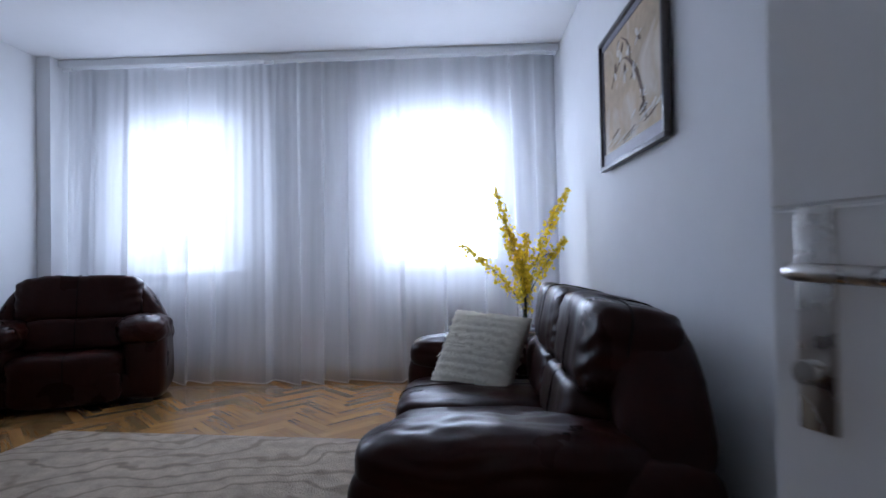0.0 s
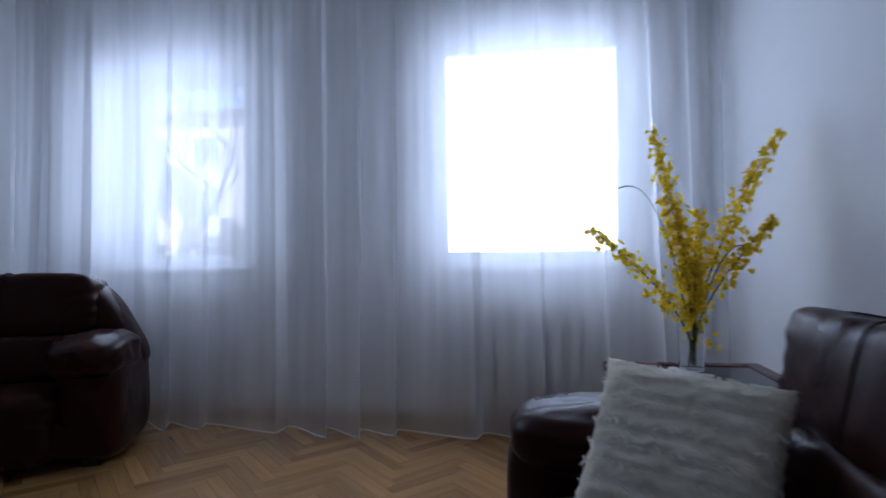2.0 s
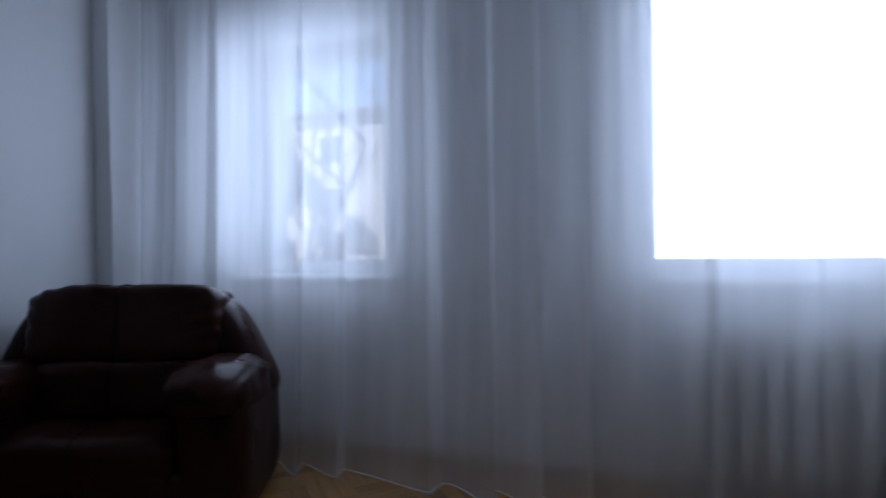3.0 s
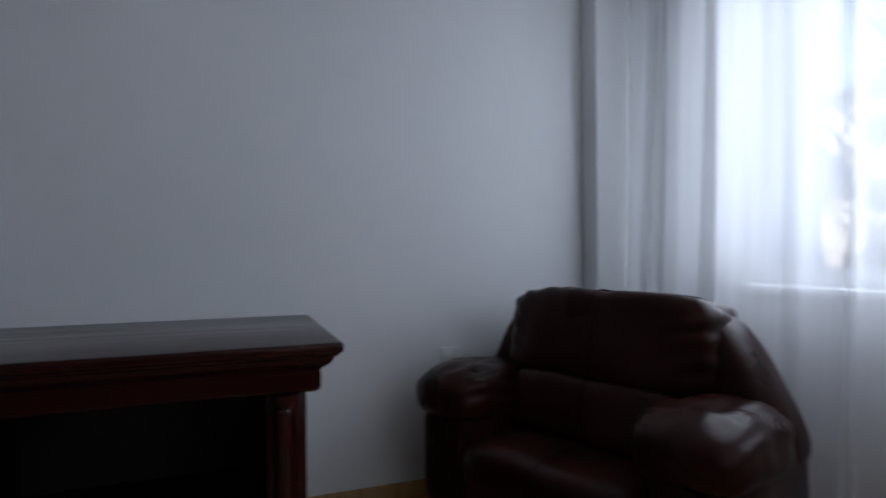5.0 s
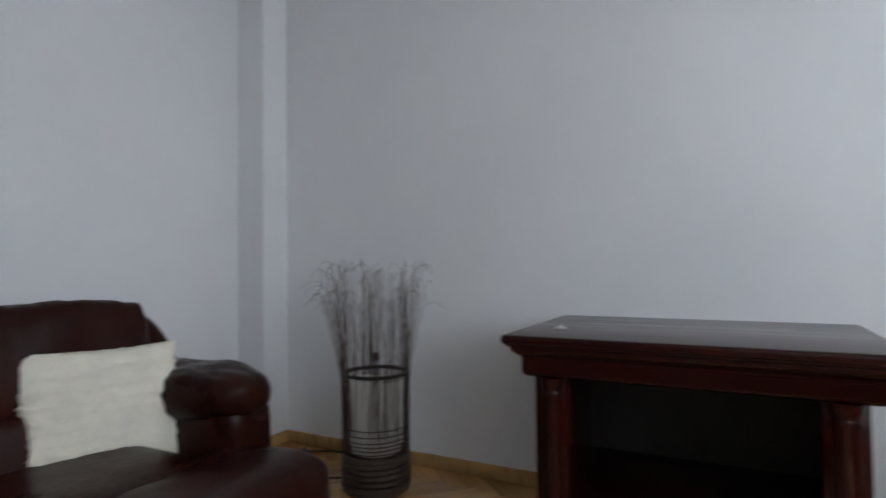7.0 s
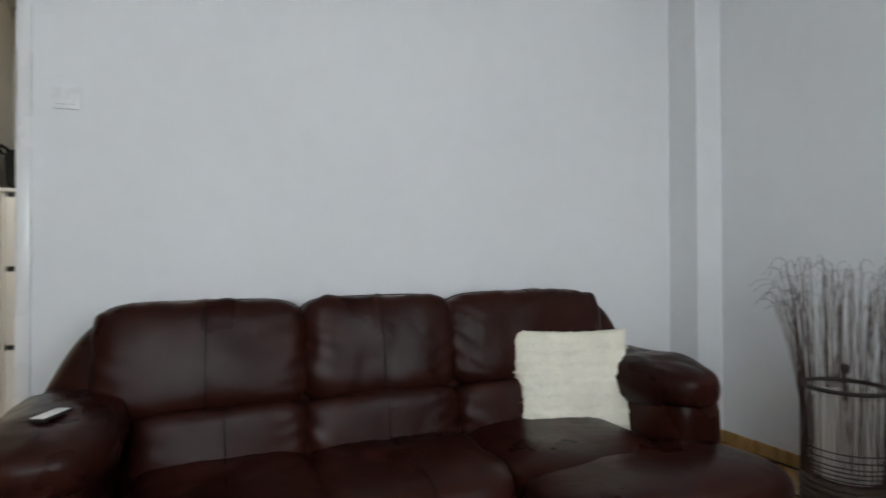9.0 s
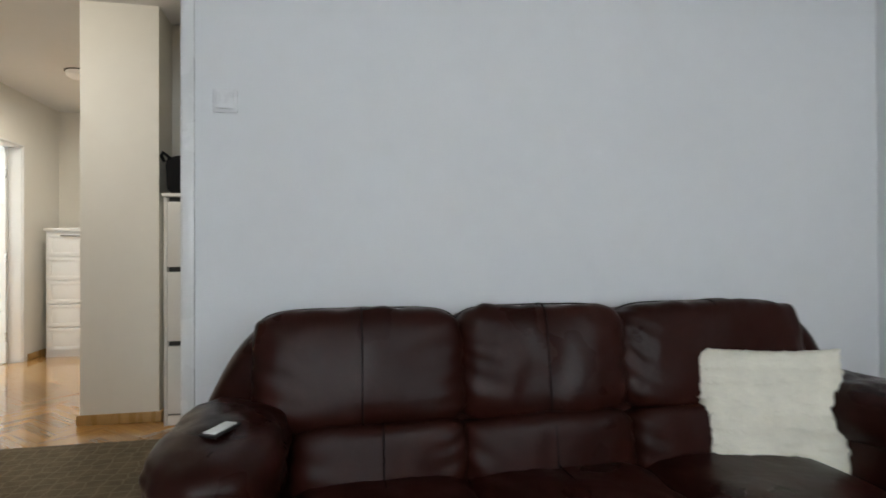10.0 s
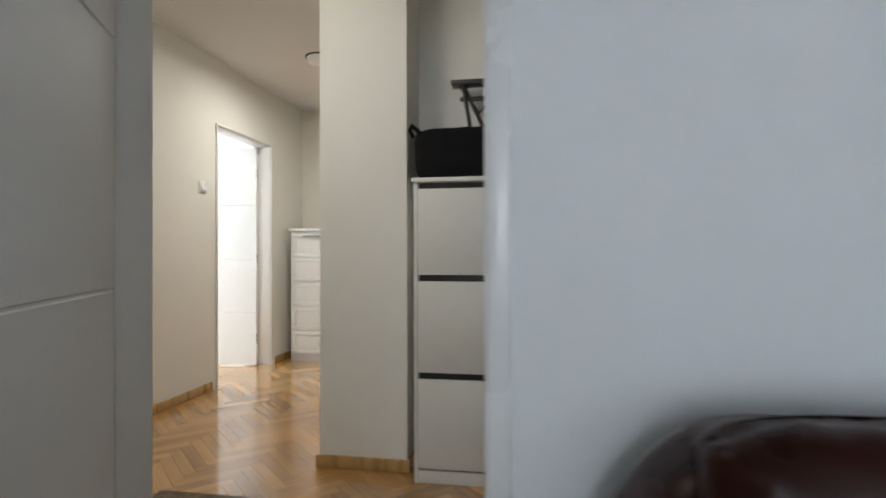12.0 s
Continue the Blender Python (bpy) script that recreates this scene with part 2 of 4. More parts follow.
def puff(c, s, p=3.5, n=10, wrinkle=0.0, freq=6.0, m=None, seed=0.0, pucker=0.0, fold=0.0):
    """A stuffed cushion: a rounded block with bulging faces, folds and puckered edges."""
    bm = bmesh.new()
    bmesh.ops.create_cube(bm, size=2)
    bmesh.ops.subdivide_edges(bm, edges=bm.edges[:], cuts=n, use_grid_fill=True)
    for v in bm.verts:
        u = v.co
        k = (abs(u.x) ** p + abs(u.y) ** p + abs(u.z) ** p) ** (1 / p)
        q = u / k
        w = Vector((q.x * s[0] / 2, q.y * s[1] / 2, q.z * s[2] / 2))
        if wrinkle:
            edge = max(abs(q.x), abs(q.z)) ** 3
            f = noise.noise(Vector((w.x * freq + seed, w.y * freq, w.z * freq * 0.6)))
            g = noise.noise(Vector((w.x * freq * 3.1 + seed, w.y * freq * 2, w.z * freq * 1.4 + 7)))
            w += q.normalized() * (f * wrinkle + g * wrinkle * 0.5 * (0.4 + edge))
        if pucker:
            w += q.normalized() * pucker * math.sin(w.x * 70) * max(0, abs(q.z) - 0.55)
        if fold:
            side = max(0.0, abs(q.x) - 0.45) / 0.55
            warp = 3.5 * noise.noise(Vector((w.x * 5 + seed, w.y * 4, w.z * 5)))
            w += q.normalized() * fold * side * math.sin(w.z * 95 - abs(w.x) * 40 + warp * 2 + seed)
            w += q.normalized() * fold * 0.7 * math.sin(w.x * 55 + warp * 2.5) * max(0.0, abs(q.z) - 0.5)
        v.co = w + Vector(c)
    if m is not None:
        bmesh.ops.transform(bm, matrix=m, verts=bm.verts)
    return bm


def tube(bm, pts, r, sides=6, taper=None):
    """A round bar along a line of points."""
    pts = [Vector(p) for p in pts]
    rings = []
    for i, p in enumerate(pts):
        d = (pts[min(i + 1, len(pts) - 1)] - pts[max(i - 1, 0)]).normalized()
        a = d.orthogonal().normalized()
        if i and rings:
            a = (rings[-1][1] - d * rings[-1][1].dot(d)).normalized()
        b = d.cross(a)
        rr = r if taper is None else r + (taper - r) * i / (len(pts) - 1)
        rings.append(([bm.verts.new(p + (a * math.cos(2 * math.pi * k / sides) + b * math.sin(2 * math.pi * k / sides)) * rr) for k in range(sides)], a))
    for (r0, _), (r1, _) in zip(rings, rings[1:]):
        for k in range(sides):
            bm.faces.new((r0[k], r0[(k + 1) % sides], r1[(k + 1) % sides], r1[k]))
    bm.faces.new(rings[0][0][::-1]), bm.faces.new(rings[-1][0])
    return bm


def lathe(profile, sides=32):
    """A turned body from radius and height pairs."""
    bm = bmesh.new()
    rings = [[bm.verts.new((r * math.cos(2 * math.pi * k / sides), r * math.sin(2 * math.pi * k / sides), z)) for k in range(sides)] for r, z in profile]
    for a, b in zip(rings, rings[1:]):
        for k in range(sides):
            bm.faces.new((a[k], a[(k + 1) % sides], b[(k + 1) % sides], b[k]))
    return bm


def empty(name, m, label, category, group="", kind=""):
    ob = new(name)
    ob.empty_display_size = 0.1
    ob.matrix_world = m
    return tagged(ob, label, category, group, kind)


def structure(name, bm, material, label, category, smooth=None):
    return tagged(link(name, bm, material, smooth=smooth), label, category, kind="structure")


# ---- the large structure ----
W, S, N = -2.46, 0.67, 5.02
H = 2.56            # the hall's and the bedroom's ceiling
HL = 2.492          # the living room's lower ceiling, on which the curtain rail sits
NO = 5.47            # outer face of the window wall
DOOR0, DOOR1 = 0.712, 1.53
TH = 0.12           # thickness of the partition with the door
WIN = ((-1.9, -0.985), (0.04, 1.067))
SILL, HEAD = 0.847, 2.04
E_S, E_N = 1.585, 1.45   # the east wall runs a little askew


def prism(pts, z0, z1):
    bm = bmesh.new()
    lo, hi = [bm.verts.new((x, y, z0)) for x, y in pts], [bm.verts.new((x, y, z1)) for x, y in pts]
    n = len(pts)
    bm.faces.new(lo[::-1]), bm.faces.new(hi)
    for i in range(n):
        bm.faces.new((lo[i], lo[(i + 1) % n], hi[(i + 1) % n], hi[i]))
    bmesh.ops.recalc_face_normals(bm, faces=bm.faces)
    return bm


b = nbox(W - 0.2, W, S - TH, NO, 0, H)
structure("wall_west", b, M_WALL, "smooth white painted plaster wall behind the cabinet", "wall")
b = prism([(E_S, S - TH), (E_S + 0.2, S - TH), (E_N + 0.2, NO), (E_N, NO)], 0, H)
structure("wall_east", b, M_WALL, "smooth white painted plaster wall with a picture", "wall")
b = nbox(W, WIN[0][0], N, NO, 0, H)
box(b, WIN[0][1], WIN[1][0], N, NO, 0, H)
box(b, WIN[1][1], E_N, N, NO, 0, H)
for x0, x1 in WIN:
    box(b, x0, x1, N, NO, 0, SILL), box(b, x0, x1, N, NO, HEAD, H)
structure("wall_north", b, M_WALL, "white plaster wall pierced by two deep windows", "wall")
b = nbox(W, DOOR0, S - TH, S, 0, H)
box(b, DOOR0, DOOR1, S - TH, S, 2.06, H), box(b, DOOR1, E_S, S - TH, S, 0, H)
structure("wall_south", b, M_WALL, "smooth white plaster wall behind the sofa with a doorway", "wall")
structure("pilaster_northwest", nbox(W, -2.35, 4.695, N, 0, H), M_WALL, "narrow white plastered pilaster in the corner", "pilaster")
structure("pilaster_southwest", nbox(W, -2.285, S, 0.865, 0, H), M_WALL, "narrow white plastered pilaster in the corner", "pilaster")
structure("ceiling", nbox(W, E_S, S, N, HL, H), M_CEIL, "flat white painted living room ceiling", "ceiling")

# hall
HE, HS, HW = 3.10, -3.85, -0.6
b = nbox(HE, HE + 0.15, -2.24, S - TH, 0, H)
box(b, HE, HE + 0.15, HS, -3.14, 0, H), box(b, HE, HE + 0.15, -3.14, -2.24, 2.06, H)
structure("wall_hall_east", b, M_HALL, "cream painted hall wall with a bedroom doorway", "wall")
structure("wall_hall_south", nbox(HW, HE + 0.15, HS - 0.15, HS, 0, H), M_HALL, "cream painted wall closing the hall", "wall")
structure("wall_hall_west", nbox(HW - 0.15, HW, HS - 0.15, S - TH, 0, H), M_HALL, "cream painted wall closing the hall", "wall")
structure("wall_hall_north", nbox(1.8, HE + 0.15, S - TH, S, 0, H), M_HALL, "cream painted wall closing the hall", "wall")
structure("wall_hall_niche", nbox(HW, 1.25, -1.32, -1.17, 0, H), M_HALL, "cream painted wall behind the shoe cabinet", "wall")
structure("pier", nbox(1.25, 1.69, -1.6, -0.885, 0, H), M_HALL, "cream painted pier standing in the hall", "pier")
structure("ceiling_hall", nbox(HW - 0.15, HE + 0.15, HS - 0.15, S - TH, H, H + 0.15), M_CEIL, "flat white painted hall ceiling", "ceiling")
# bedroom seen through the hall's open door
b = nbox(5.7, 5.85, -4.6, -1.2, 0, 0.85)
box(b, 5.7, 5.85, -4.6, -1.2, 2.25, H), box(b, 5.7, 5.85, -4.6, -3.3, 0.85, 2.25), box(b, 5.7, 5.85, -1.9, -1.2, 0.85, 2.25)
structure("wall_bedroom_east", b, M_BED, "white bedroom wall with a window opening", "wall")
structure("wall_bedroom_south", nbox(HE + 0.15, 5.85, -4.75, -4.6, 0, H), M_BED, "white painted bedroom wall", "wall")
structure("wall_bedroom_north", nbox(HE + 0.15, 5.85, -1.2, -1.05, 0, H), M_BED, "white painted bedroom wall", "wall")
structure("ceiling_bedroom", nbox(HE + 0.15, 5.85, -4.75, -1.05, H, H + 0.15), M_CEIL, "flat white painted bedroom ceiling", "ceiling")
floor = structure("floor", nbox(W - 0.2, 1.9, S - TH, NO, -0.2, -0.006), M_JOINT, "herringbone oak parquet floor in the living room", "floor")
floor_hall = structure("floor_hall", nbox(HW - 0.15, HE + 0.15, HS - 0.15, S - TH, -0.2, -0.006), M_JOINT, "glossy herringbone oak parquet floor in the hall", "floor")
structure("floor_bedroom", nbox(HE + 0.15, 5.85, -4.75, -1.05, -0.2, -0.006), M_OAKJ, "oak parquet floor in the bedroom", "floor")


# ---- windows, doors and trim ----
def window(name, x0, x1):
    """A white plastic casement with a centre mullion, sill board and clear panes."""
    y0, y1 = 5.04, 5.11
    win = structure(name, nbox(x0, x1, N - 0.06, y0, SILL - 0.025, SILL + 0.005, 0.006), M_PVC, "white plastic casement window with a marble-white sill", "window", 40)
    b = nbox(x0, x0 + 0.07, y0, y1, SILL, HEAD, 0.006)
    box(b, x1 - 0.07, x1, y0, y1, SILL, HEAD, 0.006)
    box(b, x0 + 0.07, x1 - 0.07, y0, y1, SILL, SILL + 0.07, 0.006), box(b, x0 + 0.07, x1 - 0.07, y0, y1, HEAD - 0.07, HEAD, 0.006)
    part("window_frame", b, M_PVC, win)
    pane = part("pane", nbox(x0 + 0.065, x1 - 0.065, 5.07, 5.076, SILL + 0.065, HEAD - 0.065), M_GLASS, win, smooth=None)
    pane.visible_shadow = False
    part("shutter_box", nbox(x0, x1, 5.25, 5.42, HEAD - 0.06, HEAD + 0.1, 0.01), M_PVC, win, "white roller shutter box")
    return win


window("window_1", *WIN[0])
window("window_2", *WIN[1])


def baseboard(name, runs, material=M_SKIRT):
    b = bmesh.new()
    for x0, x1, y0, y1 in runs:
        box(b, x0, x1, y0, y1, 0.0, 0.062, 0.005)
    structure(name, b, material, "low oak skirting board along the wall", "baseboard", 40)


T = 0.016
baseboard("baseboard_west", [(W, W + T, 0.865, 4.695)])
baseboard("baseboard_south", [(W + T, -2.285, 0.865, 0.865 + T), (-2.285, -2.285 + T, S + T, 0.865), (-2.285, DOOR0 - 0.075, S, S + T)])
baseboard("baseboard_north", [(-2.35, E_N, N - T, N), (W + T, -2.35, 4.695 - T, 4.695)])
baseboard("baseboard_pier", [(1.25 - T, 1.69 + T, -0.885, -0.885 + T), (1.25 - T, 1.25, -1.17, -0.885), (1.69, 1.69 + T, -1.6, -0.885)])
baseboard("baseboard_hall", [(HE - T, HE, -2.18, S - TH), (HE - T, HE, HS, -3.22), (HW, HE - T, HS, HS + T)])


def casing(name, axis, a0, a1, f0, f1, top, lip, label):
    """Door lining with flat architraves on both faces. axis: the way the wall runs."""
    b = bmesh.new()

    def bar(p0, p1, q0, q1, z0, z1):
        box(b, *((p0, p1, q0, q1) if axis == "x" else (q0, q1, p0, p1)), z0, z1, 0.004)
    for q0, q1 in ((f0 - 0.014, f0 - 0.0005), (f1 + 0.0005, f1 + 0.014)):
        bar(a0 - lip, a0 + 0.012, q0, q1, 0, top + lip), bar(a1 - 0.012, a1 + lip, q0, q1, 0, top + lip), bar(a0 + 0.012, a1 - 0.012, q0, q1, top - 0.012, top + lip)
    bar(a0, a0 + 0.02, f0 - 0.0005, f1 + 0.0005, 0, top), bar(a1 - 0.02, a1, f0 - 0.0005, f1 + 0.0005, 0, top), bar(a0 + 0.02, a1 - 0.02, f0 - 0.0005, f1 + 0.0005, top - 0.02, top)
    return structure(name, b, M_LACQ, label, "door frame", 40)


casing("trim_living_door", "x", DOOR0, DOOR1, S - TH, S, 2.06, 0.03, "flat white lacquered door lining and architrave")
casing("trim_bedroom_door", "y", -3.14, -2.24, HE, HE + 0.15, 2.06, 0.004, "flat white lacquered door lining and architrave")


def door(name, m, width, label, hinge=1):
    """A white leaf hung at the local origin and running along +x, with routed grooves."""
    leaf = empty(name, m, label, "door", kind="structure")
    t = 0.04
    zs = (0.008, 0.49, 0.98, 1.49, 2.03)
    b = bmesh.new()
    for z0, z1 in zip(zs, zs[1:]):
        box(b, 0, width, -t / 2, t / 2, z0 + 0.002, z1 - 0.002, 0.003, 1)
    box(b, 0.002, width - 0.002, -t / 2 + 0.004, t / 2 - 0.004, 0.01, 2.028)
    part("leaf", b, M_DOOR, leaf, smooth=30)
    for side in (-1, 1):
        x = width - 0.06
        b = box(bmesh.new(), x - 0.022, x + 0.022, side * t / 2, side * (t / 2 + 0.009), 0.72, 0.98, 0.004)
        plate = part("handle_plate", b, M_STEEL, leaf, "satin nickel back plate")
        b = tube(bmesh.new(), [(x, side * 0.028, 0.905), (x, side * 0.062, 0.905), (x - 0.012, side * 0.07, 0.905), (x - 0.05, side * 0.071, 0.904), (x - 0.13, side * 0.066, 0.90)], 0.0105, 12)
        part("door_handle", b, M_STEEL, plate, "satin nickel lever handle")
        b = tube(bmesh.new(), [(x, side * 0.028, 0.79), (x, side * 0.05, 0.79)], 0.014, 16)
        part("lock_knob", b, M_STEEL, plate)
    for z in (0.25, 1.0, 1.78):
        part("hinge", tube(bmesh.new(), [(-0.006, hinge * (t / 2 + 0.006), z - 0.045), (-0.006, hinge * (t / 2 + 0.006), z + 0.045)], 0.008, 10), M_STEEL, leaf, "nickel hinge")
    return leaf


door("door_1", pose(1.505, S + 0.03, 0, 0, 0, 114), 0.80, "white lacquered door leaf standing open, nickel lever handle", -1)
door("door_2", pose(HE + 0.11, -3.092, 0, 0, 0, 5), 0.84, "white bedroom door leaf standing wide open")


# ---- curtains ----
def curtain(x0, x1, seed):
    rnd = random.Random(seed)
    waves, x = [], 0.0
    while x < x1 - x0:
        step = rnd.uniform(0.16, 0.42)
        waves.append((x, step, rnd.uniform(0.5, 1.0)))
        x += step
    cols, rows = int((x1 - x0) / 0.009), 40
    bm = bmesh.new()
    grid = []
    for i in range(cols + 1):
        u = (x1 - x0) * i / cols
        k = max(w for w in range(len(waves)) if waves[w][0] <= u + 1e-9)
        ph, am = (u - waves[k][0]) / waves[k][1], waves[k][2]
        rise = min(ph / 0.78, (1 - ph) / 0.22)
        big = rise * rise * (3 - 2 * rise) * am
        small = math.sin(2 * math.pi * u / 0.075 + 1.5 * math.sin(u * 9))
        col = []
        for j in range(rows + 1):
            s = j / rows
            z = 2.44 - s * 2.428
            drift = 0.03 * math.sin(u * 7 + seed) * s
            y = 4.865 - 0.075 * s ** 1.5 - big * (0.018 + 0.09 * s) + small * 0.003 * (1 - 0.7 * s) + 0.012 * noise.noise(Vector((u * 6 + seed, 0, z * 0.9)))
            zz = z + (0.012 * (1 - big) if j == rows else 0)
            col.append(bm.verts.new((min(x0 + u + drift * 0.6 + 0.085 * rise * am * (0.3 + 0.7 * s), E_N - 0.012), y, zz)))
        grid.append(col)
    for a, c in zip(grid, grid[1:]):
        for j in range(rows):
            bm.faces.new((a[j], a[j + 1], c[j + 1], c[j]))
    ob = empty("curtain", Matrix.Identity(4), "sheer white voile curtain hanging in soft folds to the floor", "curtain", "window curtains")
    hem = [(v[-1].co.x, v[-1].co.y - 0.0015, v[-1].co.z + 0.008) for v in grid[::3]]
    part("voile", bm, M_VOILE, ob, smooth=0)
    part("hem", tube(bmesh.new(), hem, 0.0028, 5), M_PAPER, ob, "stitched white hem", smooth=60)
    return ob


curtain(-2.33, -0.655, 3)
curtain(-0.715, 1.45, 8)
rail = empty("curtain_rail", Matrix.Identity(4), "long white curtain rail board fixed under the ceiling", "curtain rail")
part("board", nbox(-2.35, 1.465, 4.775, 4.79, 2.437, 2.49, 0.003), M_PVC, rail)
part("track", nbox(-2.35, 1.465, 4.79, 4.93, 2.445, 2.46, 0.002), M_PVC, rail)
for x in (-2.2, -1.2, -0.2, 0.8, 1.35):
    part("bracket", nbox(x - 0.02, x + 0.02, 4.85, 4.93, 2.46, HL, 0.002), M_PVC, rail)
for x in (-0.705, 1.40, -2.28):
    part("clip", nbox(x - 0.035, x + 0.035, 4.77, 4.79, 2.405, 2.432, 0.004), M_PVC, rail)

# radiator below the window beside the side table
rad = empty("radiator", pose(0.2, 4.955, 0), "white enamelled column radiator behind the curtain", "radiator")
for i in range(9):
    b = puff((0.03 + i * 0.088, 0, 0.40), (0.062, 0.11, 0.56), 5, 4)
    box(b, 0.026 + i * 0.088 - 0.03, 0.034 + i * 0.088 + 0.03, -0.02, 0.02, 0.16, 0.20), box(b, 0.026 + i * 0.088 - 0.03, 0.034 + i * 0.088 + 0.03, -0.02, 0.02, 0.60, 0.64)
    part("section", b, M_RAD, rad)
part("pipe", tube(bmesh.new(), [(0.77, 0.0, 0.15), (0.83, 0.0, 0.15), (0.84, 0.0, 0.12), (0.84, 0.0, -0.006)], 0.012, 8), M_RAD, rad)
part("bracket", nbox(0.1, 0.65, 0.03, 0.064, 0.6, 0.63), M_RAD, rad)
for x in (0.09, 0.66):
    part("foot", nbox(x, x + 0.025, -0.03, 0.03, 0, 0.13, 0.003), M_RAD, rad)


# ---- leather suite ----
def seam(parent, c, s, p, plane, m, off=0.0, half=True):
    """A stitched line over a cushion, along the middle (x) or round the rim (z)."""
    pts = []
    for i in range(41):
        a = -0.25 * math.pi + i / 40 * (1.3 * math.pi if plane == "x" else 1.0 * math.pi)
        if plane == "x":
            u = Vector((off, math.cos(a), math.sin(a)))
        else:
            u = Vector((-math.cos(i / 40 * math.pi) * 0.98, 0.25, math.sin(i / 40 * math.pi) ** 0.25 * 0.98))
        k = (abs(u.x) ** p + abs(u.y) ** p + abs(u.z) ** p) ** (1 / p)
        q = u / k * 1.008
        pts.append(m @ (Vector((q.x * s[0] / 2, q.y * s[1] / 2, q.z * s[2] / 2)) + Vector(c)))
    part("seam", tube(bmesh.new(), pts, 0.0028, 5), M_PIPE, parent, "stitched seam")


def couch(name, m, label, x0, x1, seats, depth, top, arm, seat_z, arm_w=0.25, chaise=None, arm_len=0.86, wide=0.12, split=0.355, drop=0.0, inset=0.10, group="leather suite", category="sofa"):
    """Overstuffed leather seating. Local x along the wall, y to the front; seats: the cushions' edges in x; chaise: (seat index, outer x, front y)."""
    ob = empty(name, m, label, category, group)
    xc, L = (x0 + x1) / 2, x1 - x0
    part("base", nbox(x0 + 0.10, x1 - 0.10, 0.10, depth - 0.06, 0.05, seat_z - 0.13, 0.03, 3), M_LEATHER, ob)
    b = puff((xc, 0.19, top * 0.47), (L - 0.24, 0.30, top * 0.86), 5, 12, 0.006, 4)
    part("back_panel", b, M_LEATHER, ob)
    for i, (a, c) in enumerate(zip(seats, seats[1:])):
        w, cx = c - a, (a + c) / 2
        front = depth
        wx, cxx = w, cx
        if chaise and i == chaise[0]:
            front = chaise[2]
            lo, hi = min(a, chaise[1]), max(c, chaise[1])
            wx, cxx = hi - lo, (lo + hi) / 2
            part("chaise_base", nbox(lo + 0.05, hi - 0.05, depth - 0.1, front - 0.06, 0.05, seat_z - 0.12, 0.03, 3), M_LEATHER, ob)
        y0 = 0.30
        if chaise and i == chaise[0]:
            part("seat_cushion", puff((cx, 0.62, seat_z - 0.10), (w + 0.01, 0.70, 0.24), 4, 12, 0.008, 5, seed=i * 9.1), M_LEATHER, ob)
            cs = ((cxx, (arm_len + 0.06 + front) / 2, seat_z - 0.115), (wx + 0.01, front - arm_len - 0.06 + 0.10, 0.25))
            sc = part("chaise_cushion", puff(*cs, 3.6, 14, 0.008, 5, seed=i * 9.1), M_LEATHER, ob)
        else:
            cs = ((cx, (y0 + front) / 2, seat_z - 0.11), (w + 0.028, front - y0, 0.25))
            sc = part("seat_cushion", puff(*cs, 5, 22, 0.010, 5, seed=i * 9.1 + L, fold=0.004), M_LEATHER, ob)
            seam(sc, *cs, 5, "x", Matrix.Identity(4))
        part("front_panel", puff((cxx, front - 0.06, seat_z * 0.42), (wx - 0.01, 0.12, seat_z * 0.62), 5, 8, 0.004, 5, seed=i), M_LEATHER, ob)
        tilt = Matrix.Translation((cx, 0.30, seat_z)) @ Matrix.Rotation(radians(11), 4, "X")
        h = top - seat_z
        ls = ((0, 0.02, h * (split - 0.175)), (w + 0.03, 0.30, h * 0.46))
        lc = part("lumbar_cushion", puff(*ls, 6, 22, 0.010, 6, tilt, i * 3.7 + L, 0.002, 0.003), M_LEATHER, ob)
        seam(lc, *ls, 6, "x", tilt)
        lo, hi = (wide if i == 0 else 0), (wide if i == len(seats) - 2 else 0)
        bs = (((hi - lo) / 2, 0.01, h * (1.025 + split) / 2), (w + lo + hi + 0.028, 0.29, h * (1.025 - split)))
        bc = part("back_cushion", puff(*bs, 5.5, 30, 0.013, 6.5, tilt, i * 5.3 + L, 0.002, 0.0032), M_LEATHER, ob)
        seam(bc, *bs, 5.5, "x", tilt)
        seam(bc, *bs, 5.5, "z", tilt)
    for s, xo in ((1, x0), (-1, x1)):
        al = arm_len
        arm_z = arm - (drop if s > 0 else 0)
        cx = xo + s * arm_w / 2
        part("arm_side", puff((cx, 0.07 + al / 2, arm_z * 0.46), (arm_w, al, arm_z * 0.86), 5, 12, 0.006, 5, seed=s), M_LEATHER, ob)
        cs = ((cx + s * 0.015, 0.22 + al * 0.42, arm_z - 0.09), (arm_w + 0.06, al * 0.84, 0.2))
        pad = part("arm_pad", puff(*cs, 2.9, 26, 0.012, 7, seed=s * 4 + L, pucker=0.003, fold=0.0035), M_LEATHER, ob, "padded armrest")
        # shoulder of the back that runs down behind the pad
        wing = puff((cx + s * inset, 0.20, (arm + top) / 2 - 0.115), (0.25, 0.26, top - arm + 0.17), 3.2, 12, 0.006, 5, seed=s)
        for v in wing.verts:
            v.co.x += s * 0.5 * (v.co.z - (arm + top) / 2)
        part("wing", wing, M_LEATHER, ob)
        part("foot", nbox(cx - 0.04, cx + 0.04, al - 0.08, al, 0, 0.06, 0.006), M_FOOT, ob)
        part("foot", nbox(cx - 0.04, cx + 0.04, 0.12, 0.2, 0, 0.06, 0.006), M_FOOT, ob)
